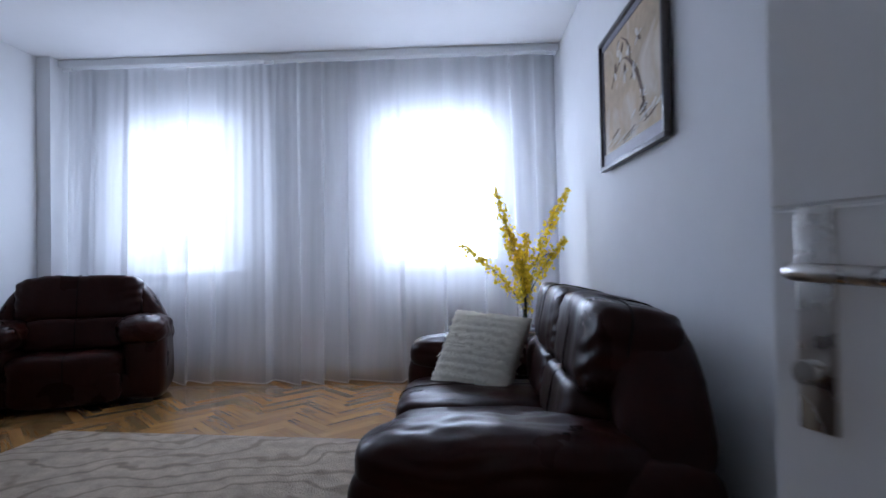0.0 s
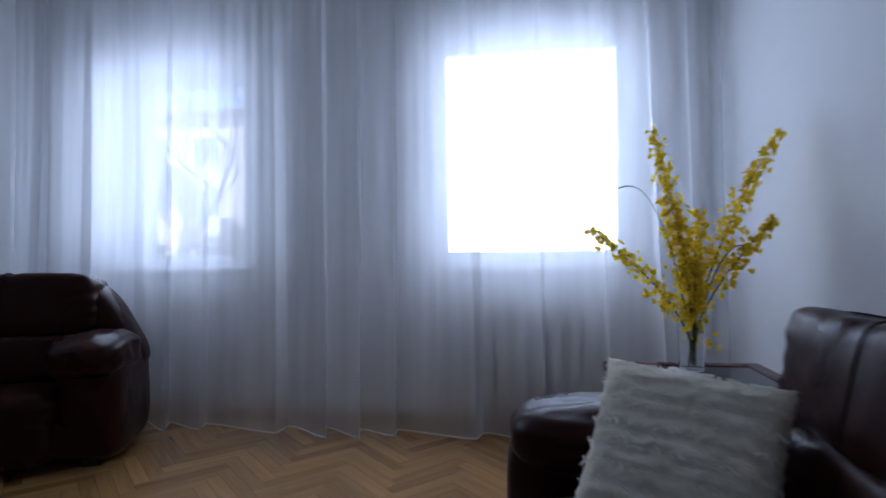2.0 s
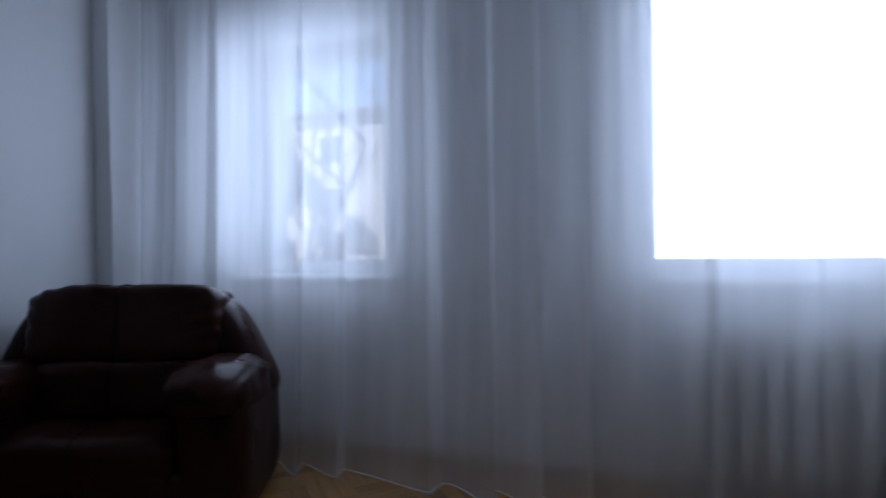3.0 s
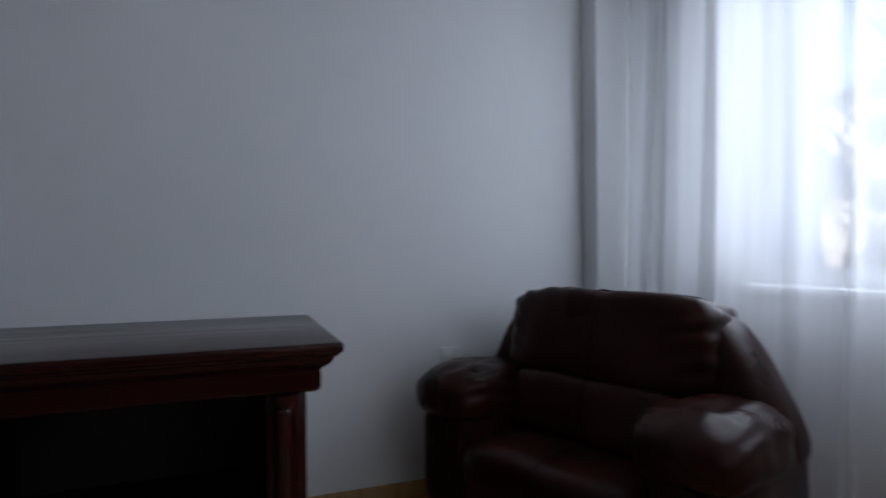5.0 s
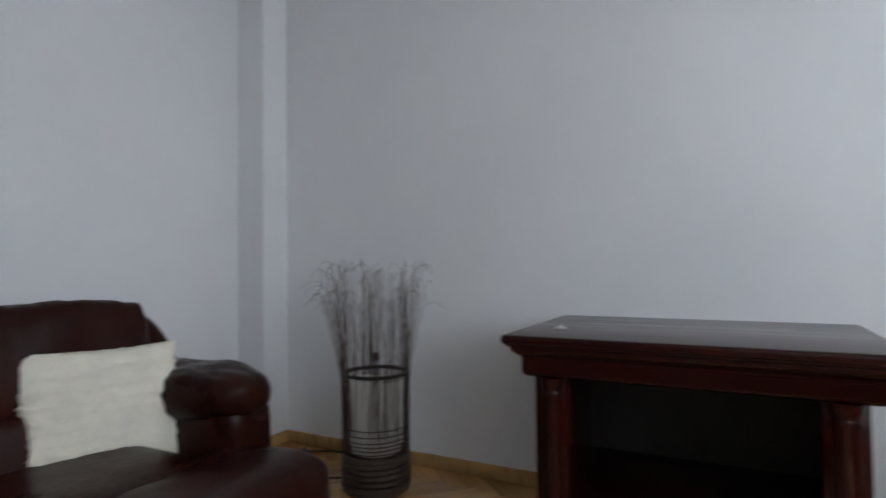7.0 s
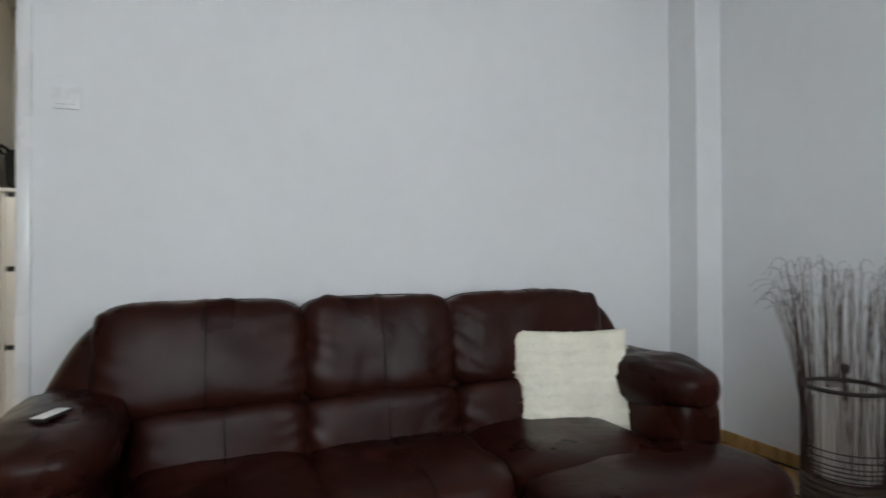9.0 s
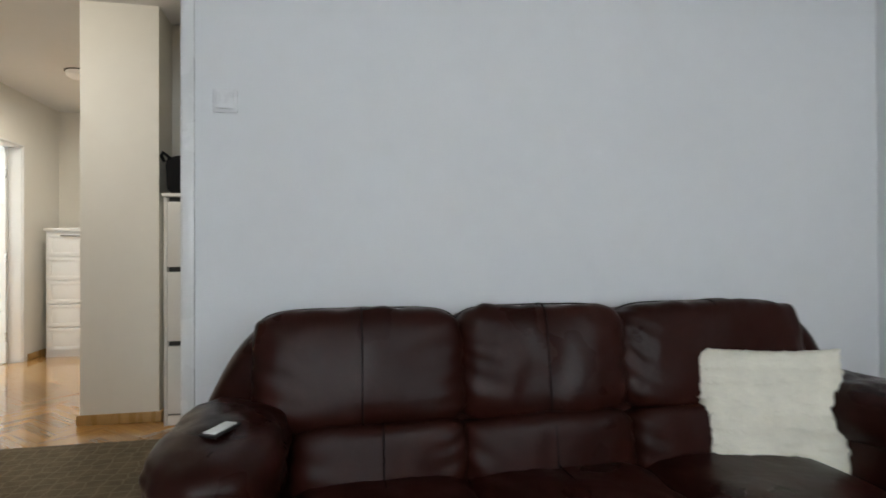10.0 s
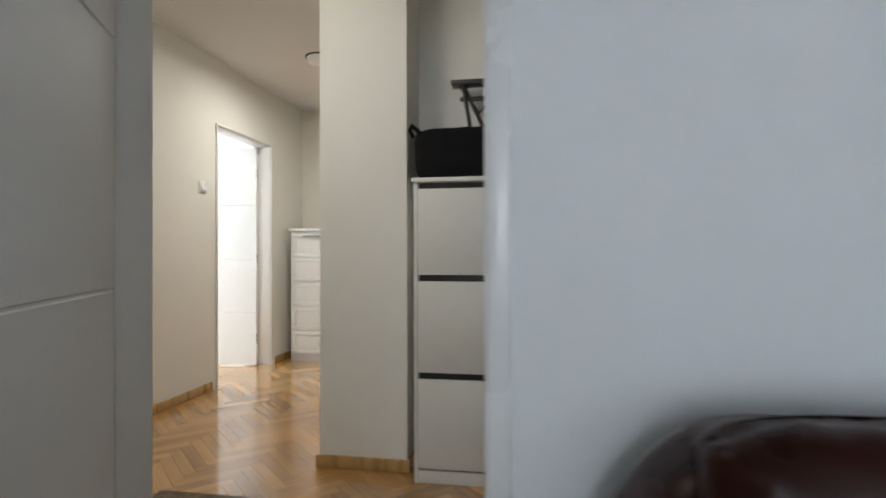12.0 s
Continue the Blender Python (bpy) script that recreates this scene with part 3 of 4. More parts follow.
    if chaise:
        for x in (chaise[1] + 0.1, seats[chaise[0] + 1] - 0.1):
            part("foot", nbox(x - 0.03, x + 0.03, chaise[2] - 0.16, chaise[2] - 0.1, 0, 0.06, 0.006), M_FOOT, ob)
    return ob


couch("corner_sofa", pose(0, S + 0.012, 0), "dark brown leather three-seat sofa with a chaise, against the wall",
      -1.74, 0.62, (-1.40, -0.79, -0.215, 0.31), 0.93, 0.835, 0.59, 0.345, 0.26, (0, -1.66, 1.18), 0.77, split=0.24)
couch("loveseat", pose(1.50, 2.87, 0, 0, 0, 90), "dark brown leather two-seat sofa beneath the picture",
      -0.80, 0.93, (-0.53, 0.02, 0.60), 1.04, 0.775, 0.52, 0.345, 0.29, None, 0.98, wide=0.08, drop=0.05, inset=0.15)
couch("armchair", pose(-1.985, 4.66, 0, 0, 0, 202), "dark brown leather armchair standing in the corner by the curtain",
      -0.545, 0.585, (-0.295, 0.33), 0.71, 0.825, 0.565, 0.345, 0.26, None, 0.59, 0.05, inset=0.115, category="armchair")


# ---- cushions ----
def pillow(m, w, h, t, label, seed):
    ob = empty("throw_pillow", m, label, "pillow", "cream throw pillows")
    bm = bmesh.new()
    n = 44
    rnd = random.Random(seed)
    for side in (1, -1):
        g = []
        for i in range(n + 1):
            row = []
            for j in range(n + 1):
                u, v = i / n * 2 - 1, j / n * 2 - 1
                body = max(0.0, (1 - u ** 4) * (1 - v ** 4)) ** 0.5
                pull = 1 - 0.07 * (1 - abs(v) ** 2) * abs(u) ** 3, 1 - 0.07 * (1 - abs(u) ** 2) * abs(v) ** 3
                rows = 11.0
                wob = 0.35 * noise.noise(Vector((u * 3.6 + seed, v * 5, side))) + 0.34 * noise.noise(Vector((u * 9 + seed, v * 9, side)))
                ph = (v * rows / 2 + wob) % 1.0
                ridge = (1 - ph) ** 1.4 * 0.017 * (0.6 + 0.8 * noise.noise(Vector((u * 5, v * 5 + seed, 3))) ** 2)
                fur = 0.004 * noise.noise(Vector((u * 30, v * 22, seed)))
                edge = 0.006 * noise.noise(Vector((u * 16, v * 16, seed + side * 0)))
                row.append(bm.verts.new((u * w / 2 * pull[0] + edge, side * (body * (t / 2 + ridge + fur)), v * h / 2 * pull[1] + edge)))
            g.append(row)
        for i in range(n):
            for j in range(n):
                f = (g[i][j], g[i + 1][j], g[i + 1][j + 1], g[i][j + 1])
                bm.faces.new(f if side < 0 else f[::-1])
    bmesh.ops.remove_doubles(bm, verts=bm.verts, dist=0.0008)
    part("cover", bm, M_SHAG, ob, smooth=0)
    # tufts of pile along the ruffles
    b = bmesh.new()
    for k in range(2200):
        u, v = rnd.uniform(-0.97, 0.97), rnd.uniform(-0.97, 0.97)
        v = round(v * 4.5) / 4.5 + rnd.uniform(-0.03, 0.03)
        body = max(0.0, (1 - u ** 4) * (1 - min(1, v ** 4))) ** 0.5
        side = rnd.choice((-1, 1))
        p = Vector((u * w / 2 * 0.98, side * body * (t / 2 + 0.006), max(-1, min(1, v)) * h / 2))
        d = Vector((rnd.uniform(-0.6, 0.6), side * 0.5, -1)).normalized() * rnd.uniform(0.008, 0.02)
        a = Vector((0.0022, 0, 0))
        b.faces.new([b.verts.new(q) for q in (p - a, p + a, p + d)])
    tagged(part("pile", b, M_SHAG, ob, "ruffled cream pile", smooth=None), kind="stuff")
    return ob


def axes(c, right, up):
    x, z = Vector(right).normalized(), Vector(up)
    y = z.cross(x).normalized()
    z = x.cross(y)
    return Matrix.Translation(c) @ Matrix((x, y, z)).transposed().to_4x4()


pillow(axes((0.826, 3.33, 0.467), (0.342, -0.17, -0.03), (0.14, 0.213, 0.342)), 0.41, 0.445, 0.15, "cream ruffled plush pillow leaning on the loveseat arm", 2)
pillow(axes((-1.275, 1.14, 0.472), (-0.45, 0.12, -0.01), (0.03, -0.08, 0.37)), 0.52, 0.46, 0.14, "cream ruffled plush pillow standing on the sofa", 7)

# ---- television cabinet ----
def moulding(x0, x1, y0, y1, profile):
    """A moulded band round the front and the two ends. profile: inset and height from top to bottom."""
    bm = bmesh.new()
    rings = [[bm.verts.new(q) for q in ((x0, y0 + d, z), (x1 - d, y0 + d, z), (x1 - d, y1 - d, z), (x0, y1 - d, z))] for d, z in profile]
    for hi, lo in zip(rings, rings[1:]):
        for k in range(4):
            bm.faces.new((lo[k], lo[(k + 1) % 4], hi[(k + 1) % 4], hi[k]))
    bm.faces.new(rings[0]), bm.faces.new(rings[-1][::-1])
    return bm


def cabinet():
    x0, x1, y0, y1 = -2.44, -1.725, 2.445, 3.462
    ob = empty("tv_cabinet", Matrix.Identity(4), "dark mahogany television cabinet with a moulded top and open front", "cabinet")
    part("top", nbox(x0, x1, y0, y1, 0.722, 0.75, 0.009, 3), M_MAHOG, ob)
    part("cornice", moulding(x0, x1, y0, y1, ((0.010, 0.722), (0.013, 0.716), (0.022, 0.711), (0.024, 0.703), (0.031, 0.694), (0.041, 0.686), (0.050, 0.680), (0.050, 0.674))), M_MAHOG, ob, smooth=25)
    part("frieze", moulding(x0, x1, y0, y1, ((0.054, 0.674), (0.051, 0.669), (0.051, 0.632), (0.055, 0.624), (0.064, 0.618))), M_MAHOG, ob, smooth=25)
    # back board coloured near black: the shade of the open inside is painted in
    part("back_board", nbox(x0, x0 + 0.015, y0 + 0.1, y1 - 0.1, 0.08, 0.618), M_INSHADE, ob)
    for s, y in ((1, y0 + 0.085), (-1, y1 - 0.085)):
        part("side_panel", nbox(x0, x1 - 0.13, min(y, y + s * 0.03), max(y, y + s * 0.03), 0.08, 0.618, 0.003), M_MAHOG, ob)
        part("post", nbox(x1 - 0.13, x1 - 0.075, min(y, y + s * 0.10), max(y, y + s * 0.10), 0.08, 0.618, 0.004), M_MAHOG, ob)
        col = lathe([(0.0, 0.08), (0.036, 0.08), (0.036, 0.10), (0.030, 0.115), (0.027, 0.14), (0.029, 0.3), (0.026, 0.55), (0.031, 0.565), (0.026, 0.58), (0.036, 0.60), (0.036, 0.618), (0, 0.618)], 20)
        bmesh.ops.translate(col, vec=(x1 - 0.075, y + s * 0.055, 0), verts=col.verts)
        part("column", col, M_MAHOG, ob, "turned mahogany column")
    part("shelf", nbox(x0 + 0.015, x1 - 0.14, y0 + 0.115, y1 - 0.115, 0.20, 0.22, 0.003), M_MAHOG, ob)
    part("bottom", nbox(x0 + 0.015, x1 - 0.13, y0 + 0.115, y1 - 0.115, 0.08, 0.10, 0.003), M_MAHOG, ob)
    part("plinth", nbox(x0, x1 - 0.03, y0 + 0.05, y1 - 0.05, 0.0, 0.08, 0.012, 3), M_MAHOG, ob)
    return ob


cabinet()
trinket = empty("trinket", pose(-1.945, 2.575, 0.75, 0, 0, 25), "tiny white ceramic trinket lying on the cabinet top", "ornament")
part("dish", lathe([(0, 0), (0.014, 0), (0.02, 0.006), (0.017, 0.006), (0.012, 0.003), (0, 0.003)], 16), M_PAPER, trinket)
part("bead", puff((0.004, 0, 0.008), (0.014, 0.012, 0.012), 2, 4), M_PAPER, trinket)


# ---- twig floor lamp ----
def twig_lamp(x, y):
    rnd = random.Random(11)
    ob = empty("floor_lamp", pose(x, y, 0), "twig floor lamp with a paper shade inside a ring of branches", "floor lamp")
    R = 0.14
    part("base", lathe([(0, 0), (R + 0.004, 0), (R + 0.004, 0.02), (R - 0.004, 0.022), (0, 0.022)], 36), M_RATTAN, ob)
    for z in (0.03, 0.055, 0.08, 0.105, 0.13, 0.15):
        part("wicker_band", tube(bmesh.new(), [(R * math.cos(a / 18 * math.pi), R * math.sin(a / 18 * math.pi), z + 0.002 * math.sin(a * 2.5)) for a in range(37)], 0.0115, 6), M_RATTAN, ob)
    for z in (0.178, 0.194, 0.21, 0.226, 0.25, 0.275):
        part("wire_band", tube(bmesh.new(), [(R * math.cos(a / 18 * math.pi), R * math.sin(a / 18 * math.pi), z) for a in range(37)], 0.0026, 5), M_TWIG, ob)
    part("shade", lathe([(0.108, 0.16), (0.118, 0.468), (0.116, 0.468), (0.106, 0.16)], 32), M_SHADEP, ob, "off-white paper shade")
    part("ring", tube(bmesh.new(), [((R - 0.004) * math.cos(a / 24 * math.pi), (R - 0.004) * math.sin(a / 24 * math.pi), 0.497) for a in range(49)], 0.0085, 8), M_METALK, ob, "dark hoop")
    part("stem", tube(bmesh.new(), [(0, 0, 0.02), (0, 0, 0.565)], 0.007, 8), M_METALK, ob)
    part("finial", puff((0, 0, 0.565), (0.034, 0.034, 0.04), 2, 4), M_METALK, ob)
    b = bmesh.new()
    for k in range(140):
        a = rnd.uniform(0, 2 * math.pi)
        if rnd.random() < 0.55:
            a = rnd.choice((0.9, 2.4, 4.0, 5.5)) + rnd.gauss(0, 0.16)
        r0, top = R * rnd.uniform(0.9, 1.06), rnd.uniform(0.76, 0.985)
        lean, curl = rnd.uniform(-0.03, 0.14), rnd.uniform(-1, 1)
        pts = []
        for i in range(9):
            s = i / 8
            r = r0 + lean * max(0, s - 0.45) ** 1.5 * 1.8
            z = 0.02 + s * (top - 0.02)
            aa = a + curl * 0.25 * s * s + 0.05 * math.sin(5 * s + k)
            pts.append(Vector((r * math.cos(aa), r * math.sin(aa), z)))
        out = Vector((math.cos(a), math.sin(a), 0)).lerp(Vector((rnd.uniform(-1, 1), rnd.uniform(-1, 1), 0)), 0.6)
        tip = pts[-1]
        for i in range(1, 4):
            pts.append(tip + out * 0.035 * i + Vector((0, 0, 0.03 * i - 0.012 * i * i)))
        tube(b, pts, rnd.uniform(0.0011, 0.0022), 4, 0.0005)
    tagged(part("twig_bundle", b, M_TWIG, ob, "bunch of thin brown branches", smooth=None), kind="stuff")
    return ob


twig_lamp(-2.15, 1.68)
cable = empty("power_cable", Matrix.Identity(4), "black lamp cable with an inline switch lying on the parquet", "cable")
part("cord", tube(bmesh.new(), [(-2.27, 1.60, 0.008), (-2.36, 1.48, 0.006), (-2.42, 1.34, 0.005), (-2.42, 1.22, 0.005), (-2.335, 1.10, 0.011), (-2.24, 0.99, 0.005), (-2.1, 0.93, 0.005), (-1.95, 0.86, 0.005)], 0.0045, 6), M_FOOT, cable)
part("cord", tube(bmesh.new(), [(-2.18, 1.54, 0.005), (-2.1, 1.40, 0.005), (-2.03, 1.29, 0.005), (-1.9, 1.2, 0.005)], 0.004, 6), M_FOOT, cable)
switch = part("switch", nbox(-0.03, 0.03, -0.013, 0.013, 0.0, 0.024, 0.006), M_FOOT, cable, "inline cord switch")
switch.matrix_world = pose(-2.335, 1.10, 0, 0, 0, 52)

# ---- side table with flowers ----
table = empty("side_table", pose(1.125, 4.12, 0), "low mahogany side table with a glass inset top", "table")
ZT = 0.47
b = nbox(-0.30, -0.24, -0.30, 0.30, ZT - 0.035, ZT, 0.006)
box(b, 0.24, 0.30, -0.30, 0.30, ZT - 0.035, ZT, 0.006), box(b, -0.24, 0.24, -0.30, -0.24, ZT - 0.035, ZT, 0.006), box(b, -0.24, 0.24, 0.24, 0.30, ZT - 0.035, ZT, 0.006)
part("top_frame", b, M_REDWOOD, table)
part("glass_inset", nbox(-0.242, 0.242, -0.242, 0.242, ZT - 0.014, ZT - 0.004), mat("smoked_glass", (0.03, 0.04, 0.045), 0.06, scale=2, vary=0.05), table, "dark glass inset", smooth=None)
b = nbox(-0.26, 0.26, -0.27, -0.25, ZT - 0.095, ZT - 0.035, 0.003)
box(b, -0.26, 0.26, 0.25, 0.27, ZT - 0.095, ZT - 0.035, 0.003), box(b, -0.27, -0.25, -0.25, 0.25, ZT - 0.095, ZT - 0.035, 0.003), box(b, 0.25, 0.27, -0.25, 0.25, ZT - 0.095, ZT - 0.035, 0.003)
part("apron", b, M_REDWOOD, table)
for sx in (-1, 1):
    for sy in (-1, 1):
        p = [(sx * 0.262, sy * 0.262, ZT - 0.035), (sx * 0.275, sy * 0.275, 0.33), (sx * 0.262, sy * 0.262, 0.18), (sx * 0.25, sy * 0.25, 0.06), (sx * 0.262, sy * 0.262, 0.0)]
        part("leg", tube(bmesh.new(), p, 0.03, 10, 0.017), M_REDWOOD, table, "curved mahogany leg")

VX, VY = 1.13, 4.27
doily = bmesh.new()
ring = [doily.verts.new(((0.11 + 0.022 * math.cos(9 * a)) * math.cos(a), (0.11 + 0.022 * math.cos(9 * a)) * math.sin(a), 0.004)) for a in (2 * math.pi * i / 90 for i in range(90))]
low = [doily.verts.new((v.co.x, v.co.y, 0.0005)) for v in ring]
doily.faces.new(ring), doily.faces.new(low[::-1])
for i in range(90):
    doily.faces.new((low[i], low[(i + 1) % 90], ring[(i + 1) % 90], ring[i]))
d = tagged(link("doily", doily, M_DOILY), "white scalloped lace doily lying on the side table", "doily")
d.matrix_world = pose(VX - 0.08, VY - 0.09, ZT)


def flowers():
    rnd = random.Random(5)
    vase = empty("flower_vase", pose(VX, VY, ZT + 0.001), "clear glass vase of yellow orchid branches on the side table", "vase")
    part("vase", lathe([(0, 0), (0.042, 0), (0.045, 0.01), (0.052, 0.22), (0.049, 0.22), (0.041, 0.014), (0, 0.012)], 28), M_GLASS, vase, "clear glass vase")
    tips = [(-0.19, -0.24, 0.86, 0.30), (0.27, -0.10, 0.87, 0.36), (-0.40, -0.25, 0.53, 0.22), (0.25, -0.12, 0.56, 0.42), (0.0, -0.08, 0.60, 0.25), (-0.10, -0.16, 0.62, 0.2), (-0.02, -0.12, 0.45, 0.15)]
    for bx, by, bz, start in tips:
        pts = []
        for i in range(13):
            s = i / 12
            pts.append(Vector((bx * s ** 1.35 - 0.012 * (1 - s) * (1 if bx > 0 else -1), by * s ** 1.2, 0.015 + (bz - 0.015) * (s ** (0.85 if bz > 0.7 else 0.75)))))
        st = part("stem", tube(bmesh.new(), pts, 0.0034, 6, 0.0014), M_STEM, vase)
        bm = bmesh.new()
        count = int(300 * bz)
        for k in range(count):
            s = start + (1 - start) * (k + rnd.random()) / count
            f = s * 12
            i = min(int(f), 11)
            at = pts[i].lerp(pts[i + 1], f - i)
            spread = 0.024 * (1.05 - s) ** 0.6 + 0.006
            at = at + Vector((rnd.gauss(0, spread), rnd.gauss(0, spread), rnd.gauss(0, spread * 0.7)))
            size = rnd.uniform(0.0075, 0.0125) * (1.1 - 0.45 * max(0, s - 0.5))
            nrm = Vector((rnd.uniform(-1, 1), rnd.uniform(-1.4, 0.6), rnd.uniform(-0.4, 0.8))).normalized()
            a = nrm.orthogonal().normalized()
            c = nrm.cross(a)
            turn = rnd.uniform(0, 6.28)
            for q in range(5):
                t = turn + q * 1.2566
                big = 1.5 if q == 0 else 1.0
                r, tn = a * math.cos(t) + c * math.sin(t), -a * math.sin(t) + c * math.cos(t)
                v = [at, at + r * size * 0.6 * big + tn * size * 0.45 * big + nrm * size * 0.25, at + r * size * 1.15 * big + nrm * size * 0.1, at + r * size * 0.6 * big - tn * size * 0.45 * big + nrm * size * 0.25]
                bm.faces.new([bm.verts.new(w) for w in v])
            if rnd.random() < 0.3:
                face = bm.faces.new([bm.verts.new(at + nrm * size * 0.35 + (a * math.cos(w) + c * math.sin(w)) * size * 0.28) for w in (0, 2.1, 4.2)])
                face.material_index = 1
        tagged(part("blossom_spray", bm, [M_PETAL, M_PETALR], vase, "yellow orchid blossoms", smooth=None), kind="stuff")
    for bx, by, bz in ((-0.30, -0.22, 0.66), (0.17, -0.1, 0.45)):
        bm = bmesh.new()
        prev = None
        for i in range(15):
            s = i / 14
            c = Vector((bx * s ** 1.3, by * s, 0.02 + bz * math.sin(s * 1.75) / math.sin(1.57)))
            wd = 0.008 * (1 - s) ** 0.5 + 0.001
            cur = (bm.verts.new(c + Vector((0, wd, 0))), bm.verts.new(c - Vector((0, wd, 0))), bm.verts.new(c + Vector((0.002, 0, -0.003))))
            if prev:
                bm.faces.new((prev[0], cur[0], cur[2], prev[2])), bm.faces.new((prev[2], cur[2], cur[1], prev[1]))
            prev = cur
        part("leaf_blade", bm, M_STEM, vase, "long green leaf", smooth=60)


flowers()

# ---- picture ----
pic = empty("picture", pose(1.5015, 3.13, 1.67, 0, 0, 91.7), "framed painting of pale orchids on a beige ground", "picture")
PW, PH = 0.85, 0.65
b = bmesh.new()
for x0, x1, z0, z1 in ((-PW / 2, PW / 2, PH / 2 - 0.022, PH / 2), (-PW / 2, PW / 2, -PH / 2, -PH / 2 + 0.022), (-PW / 2, -PW / 2 + 0.022, -PH / 2 + 0.022, PH / 2 - 0.022), (PW / 2 - 0.022, PW / 2, -PH / 2 + 0.022, PH / 2 - 0.022)):
    box(b, x0, x1, 0, 0.03, z0, z1, 0.003)
part("frame", b, M_FRAME, pic, "dark stained wooden frame")
b = bmesh.new()
for x0, x1, z0, z1 in ((-0.413, 0.413, 0.275, 0.303), (-0.413, 0.413, -0.303, -0.25), (-0.413, -0.385, -0.25, 0.275), (0.385, 0.413, -0.25, 0.275)):
    box(b, x0, x1, 0.002, 0.018, z0, z1)
part("slip", b, M_MAT, pic, "grey-lilac inner slip")


def canvas_mat():
    m = mat("painted_canvas", (0.50, 0.39, 0.26), 0.8, scale=3, vary=0.25, bump=0.3, bump_scale=90)
    n, l = m.node_tree.nodes, m.node_tree.links
    b = n["Principled BSDF"]
    old = b.inputs["Base Color"].links[0].from_socket
    co = n.new("ShaderNodeTexCoord")
    tex = n.new("ShaderNodeTexNoise")
    tex.inputs["Scale"].default_value, tex.inputs["Detail"].default_value, tex.inputs["Distortion"].default_value = 3.5, 4, 1.2
    l.new(co.outputs["Object"], tex.inputs["Vector"])
    rng = n.new("ShaderNodeMapRange")
    rng.inputs["From Min"].default_value, rng.inputs["From Max"].default_value = 0.5, 0.68
    l.new(tex.outputs[0], rng.inputs["Value"])
    mx = n.new("ShaderNodeMix")
    mx.data_type = "RGBA"
    l.new(rng.outputs[0], mx.inputs["Factor"]), l.new(old, mx.inputs["A"])
    mx.inputs["B"].default_value = (0.66, 0.60, 0.52, 1)
    l.new(mx.outputs["Result"], b.inputs["Base Color"])
    return m


part("canvas", nbox(-0.386, 0.386, 0.001, 0.012, -0.251, 0.276), canvas_mat(), pic, smooth=None)
M_STROKE = mat("brown_paint", (0.10, 0.055, 0.035), 0.7, scale=20, vary=0.3)
M_WHITEP = mat("pale_paint", (0.70, 0.67, 0.62), 0.7, scale=20, vary=0.15)
rnd = random.Random(21)


def stroke(pts, w, material):
    bm = bmesh.new()
    prev = None
    for i, (x, z) in enumerate((-px, pz) for px, pz in pts):
        s = i / (len(pts) - 1)
        ww = w * (0.35 + math.sin(math.pi * s) * 0.65)
        cur = [bm.verts.new((x - ww, 0.0135, z)), bm.verts.new((x + ww, 0.0135, z)), bm.verts.new((x + ww, 0.012, z)), bm.verts.new((x - ww, 0.012, z))]
        if prev:
            for k in range(4):
                bm.faces.new((prev[k], prev[(k + 1) % 4], cur[(k + 1) % 4], cur[k]))
        prev = cur
    part("brush_stroke", bm, material, pic, smooth=None)


stroke([(0.20, -0.20), (0.16, -0.08), (0.10, 0.02), (0.02, 0.09), (-0.05, 0.13)], 0.016, M_STROKE)
stroke([(-0.05, 0.13), (-0.12, 0.14), (-0.2, 0.10), (-0.26, 0.05)], 0.010, M_STROKE)
stroke([(0.02, 0.09), (0.01, 0.15), (-0.03, 0.2), (-0.1, 0.24)], 0.008, M_STROKE)
for cx, cz in ((-0.1, 0.17), (-0.2, 0.11), (0.0, 0.12), (0.06, 0.03), (-0.06, 0.06), (0.12, 0.16), (0.17, -0.1), (-0.16, 0.2)):
    for k in range(4):
        a = rnd.uniform(0, 6.28)
        stroke([(cx, cz), (cx + 0.022 * math.cos(a), cz + 0.022 * math.sin(a) + 0.001), (cx + 0.045 * math.cos(a), cz + 0.042 * math.sin(a) + 0.002)], 0.014, M_WHITEP if k else M_STROKE)
for k in range(16):
    x, z = rnd.uniform(-0.36, 0.34), -0.245 + k * 0.006
    stroke([(x - 0.1 * (1 - k / 20), z), (x, z + 0.012 + 0.004 * math.sin(k)), (x + 0.1 * (1 - k / 20), z + 0.03)], 0.02, M_WHITEP if k % 3 else M_STROKE)


# ---- switches and sockets ----
def wall_switch(m, label):
    ob = empty("light_switch", m, label, "light switch")
    part("plate", nbox(-0.043, 0.043, 0, 0.011, -0.043, 0.043, 0.004), M_SWITCH, ob)
    part("rocker", nbox(-0.031, 0.031, 0.002, 0.013, -0.031, 0.031, 0.003, m=pose(0, 0.004, 0, 9)), M_SWITCH, ob)
    return ob


wall_switch(pose(0.578, S, 1.585), "white square light switch on the wall above the sofa")
wall_switch(pose(HE, -2.06, 1.54, 0, 0, 90), "white light switch beside the bedroom door")
sock = empty("wall_socket", pose(W, 4.037, 0.545, 0, 0, -90), "white wall socket low on the wall beside the armchair", "socket")
part("plate", nbox(-0.042, 0.042, 0, 0.012, -0.042, 0.042, 0.004), M_SWITCH, sock)
part("well", tube(bmesh.new(), [(0, 0.012, 0), (0, 0.02, 0)], 0.024, 20), M_PVC, sock)
# dark discs on the closed face: the holes' shade given as colour
part("pin_hole", tube(bmesh.new(), [(-0.009, 0.0195, 0), (-0.009, 0.0206, 0)], 0.003, 8), M_GAPSHADE, sock)
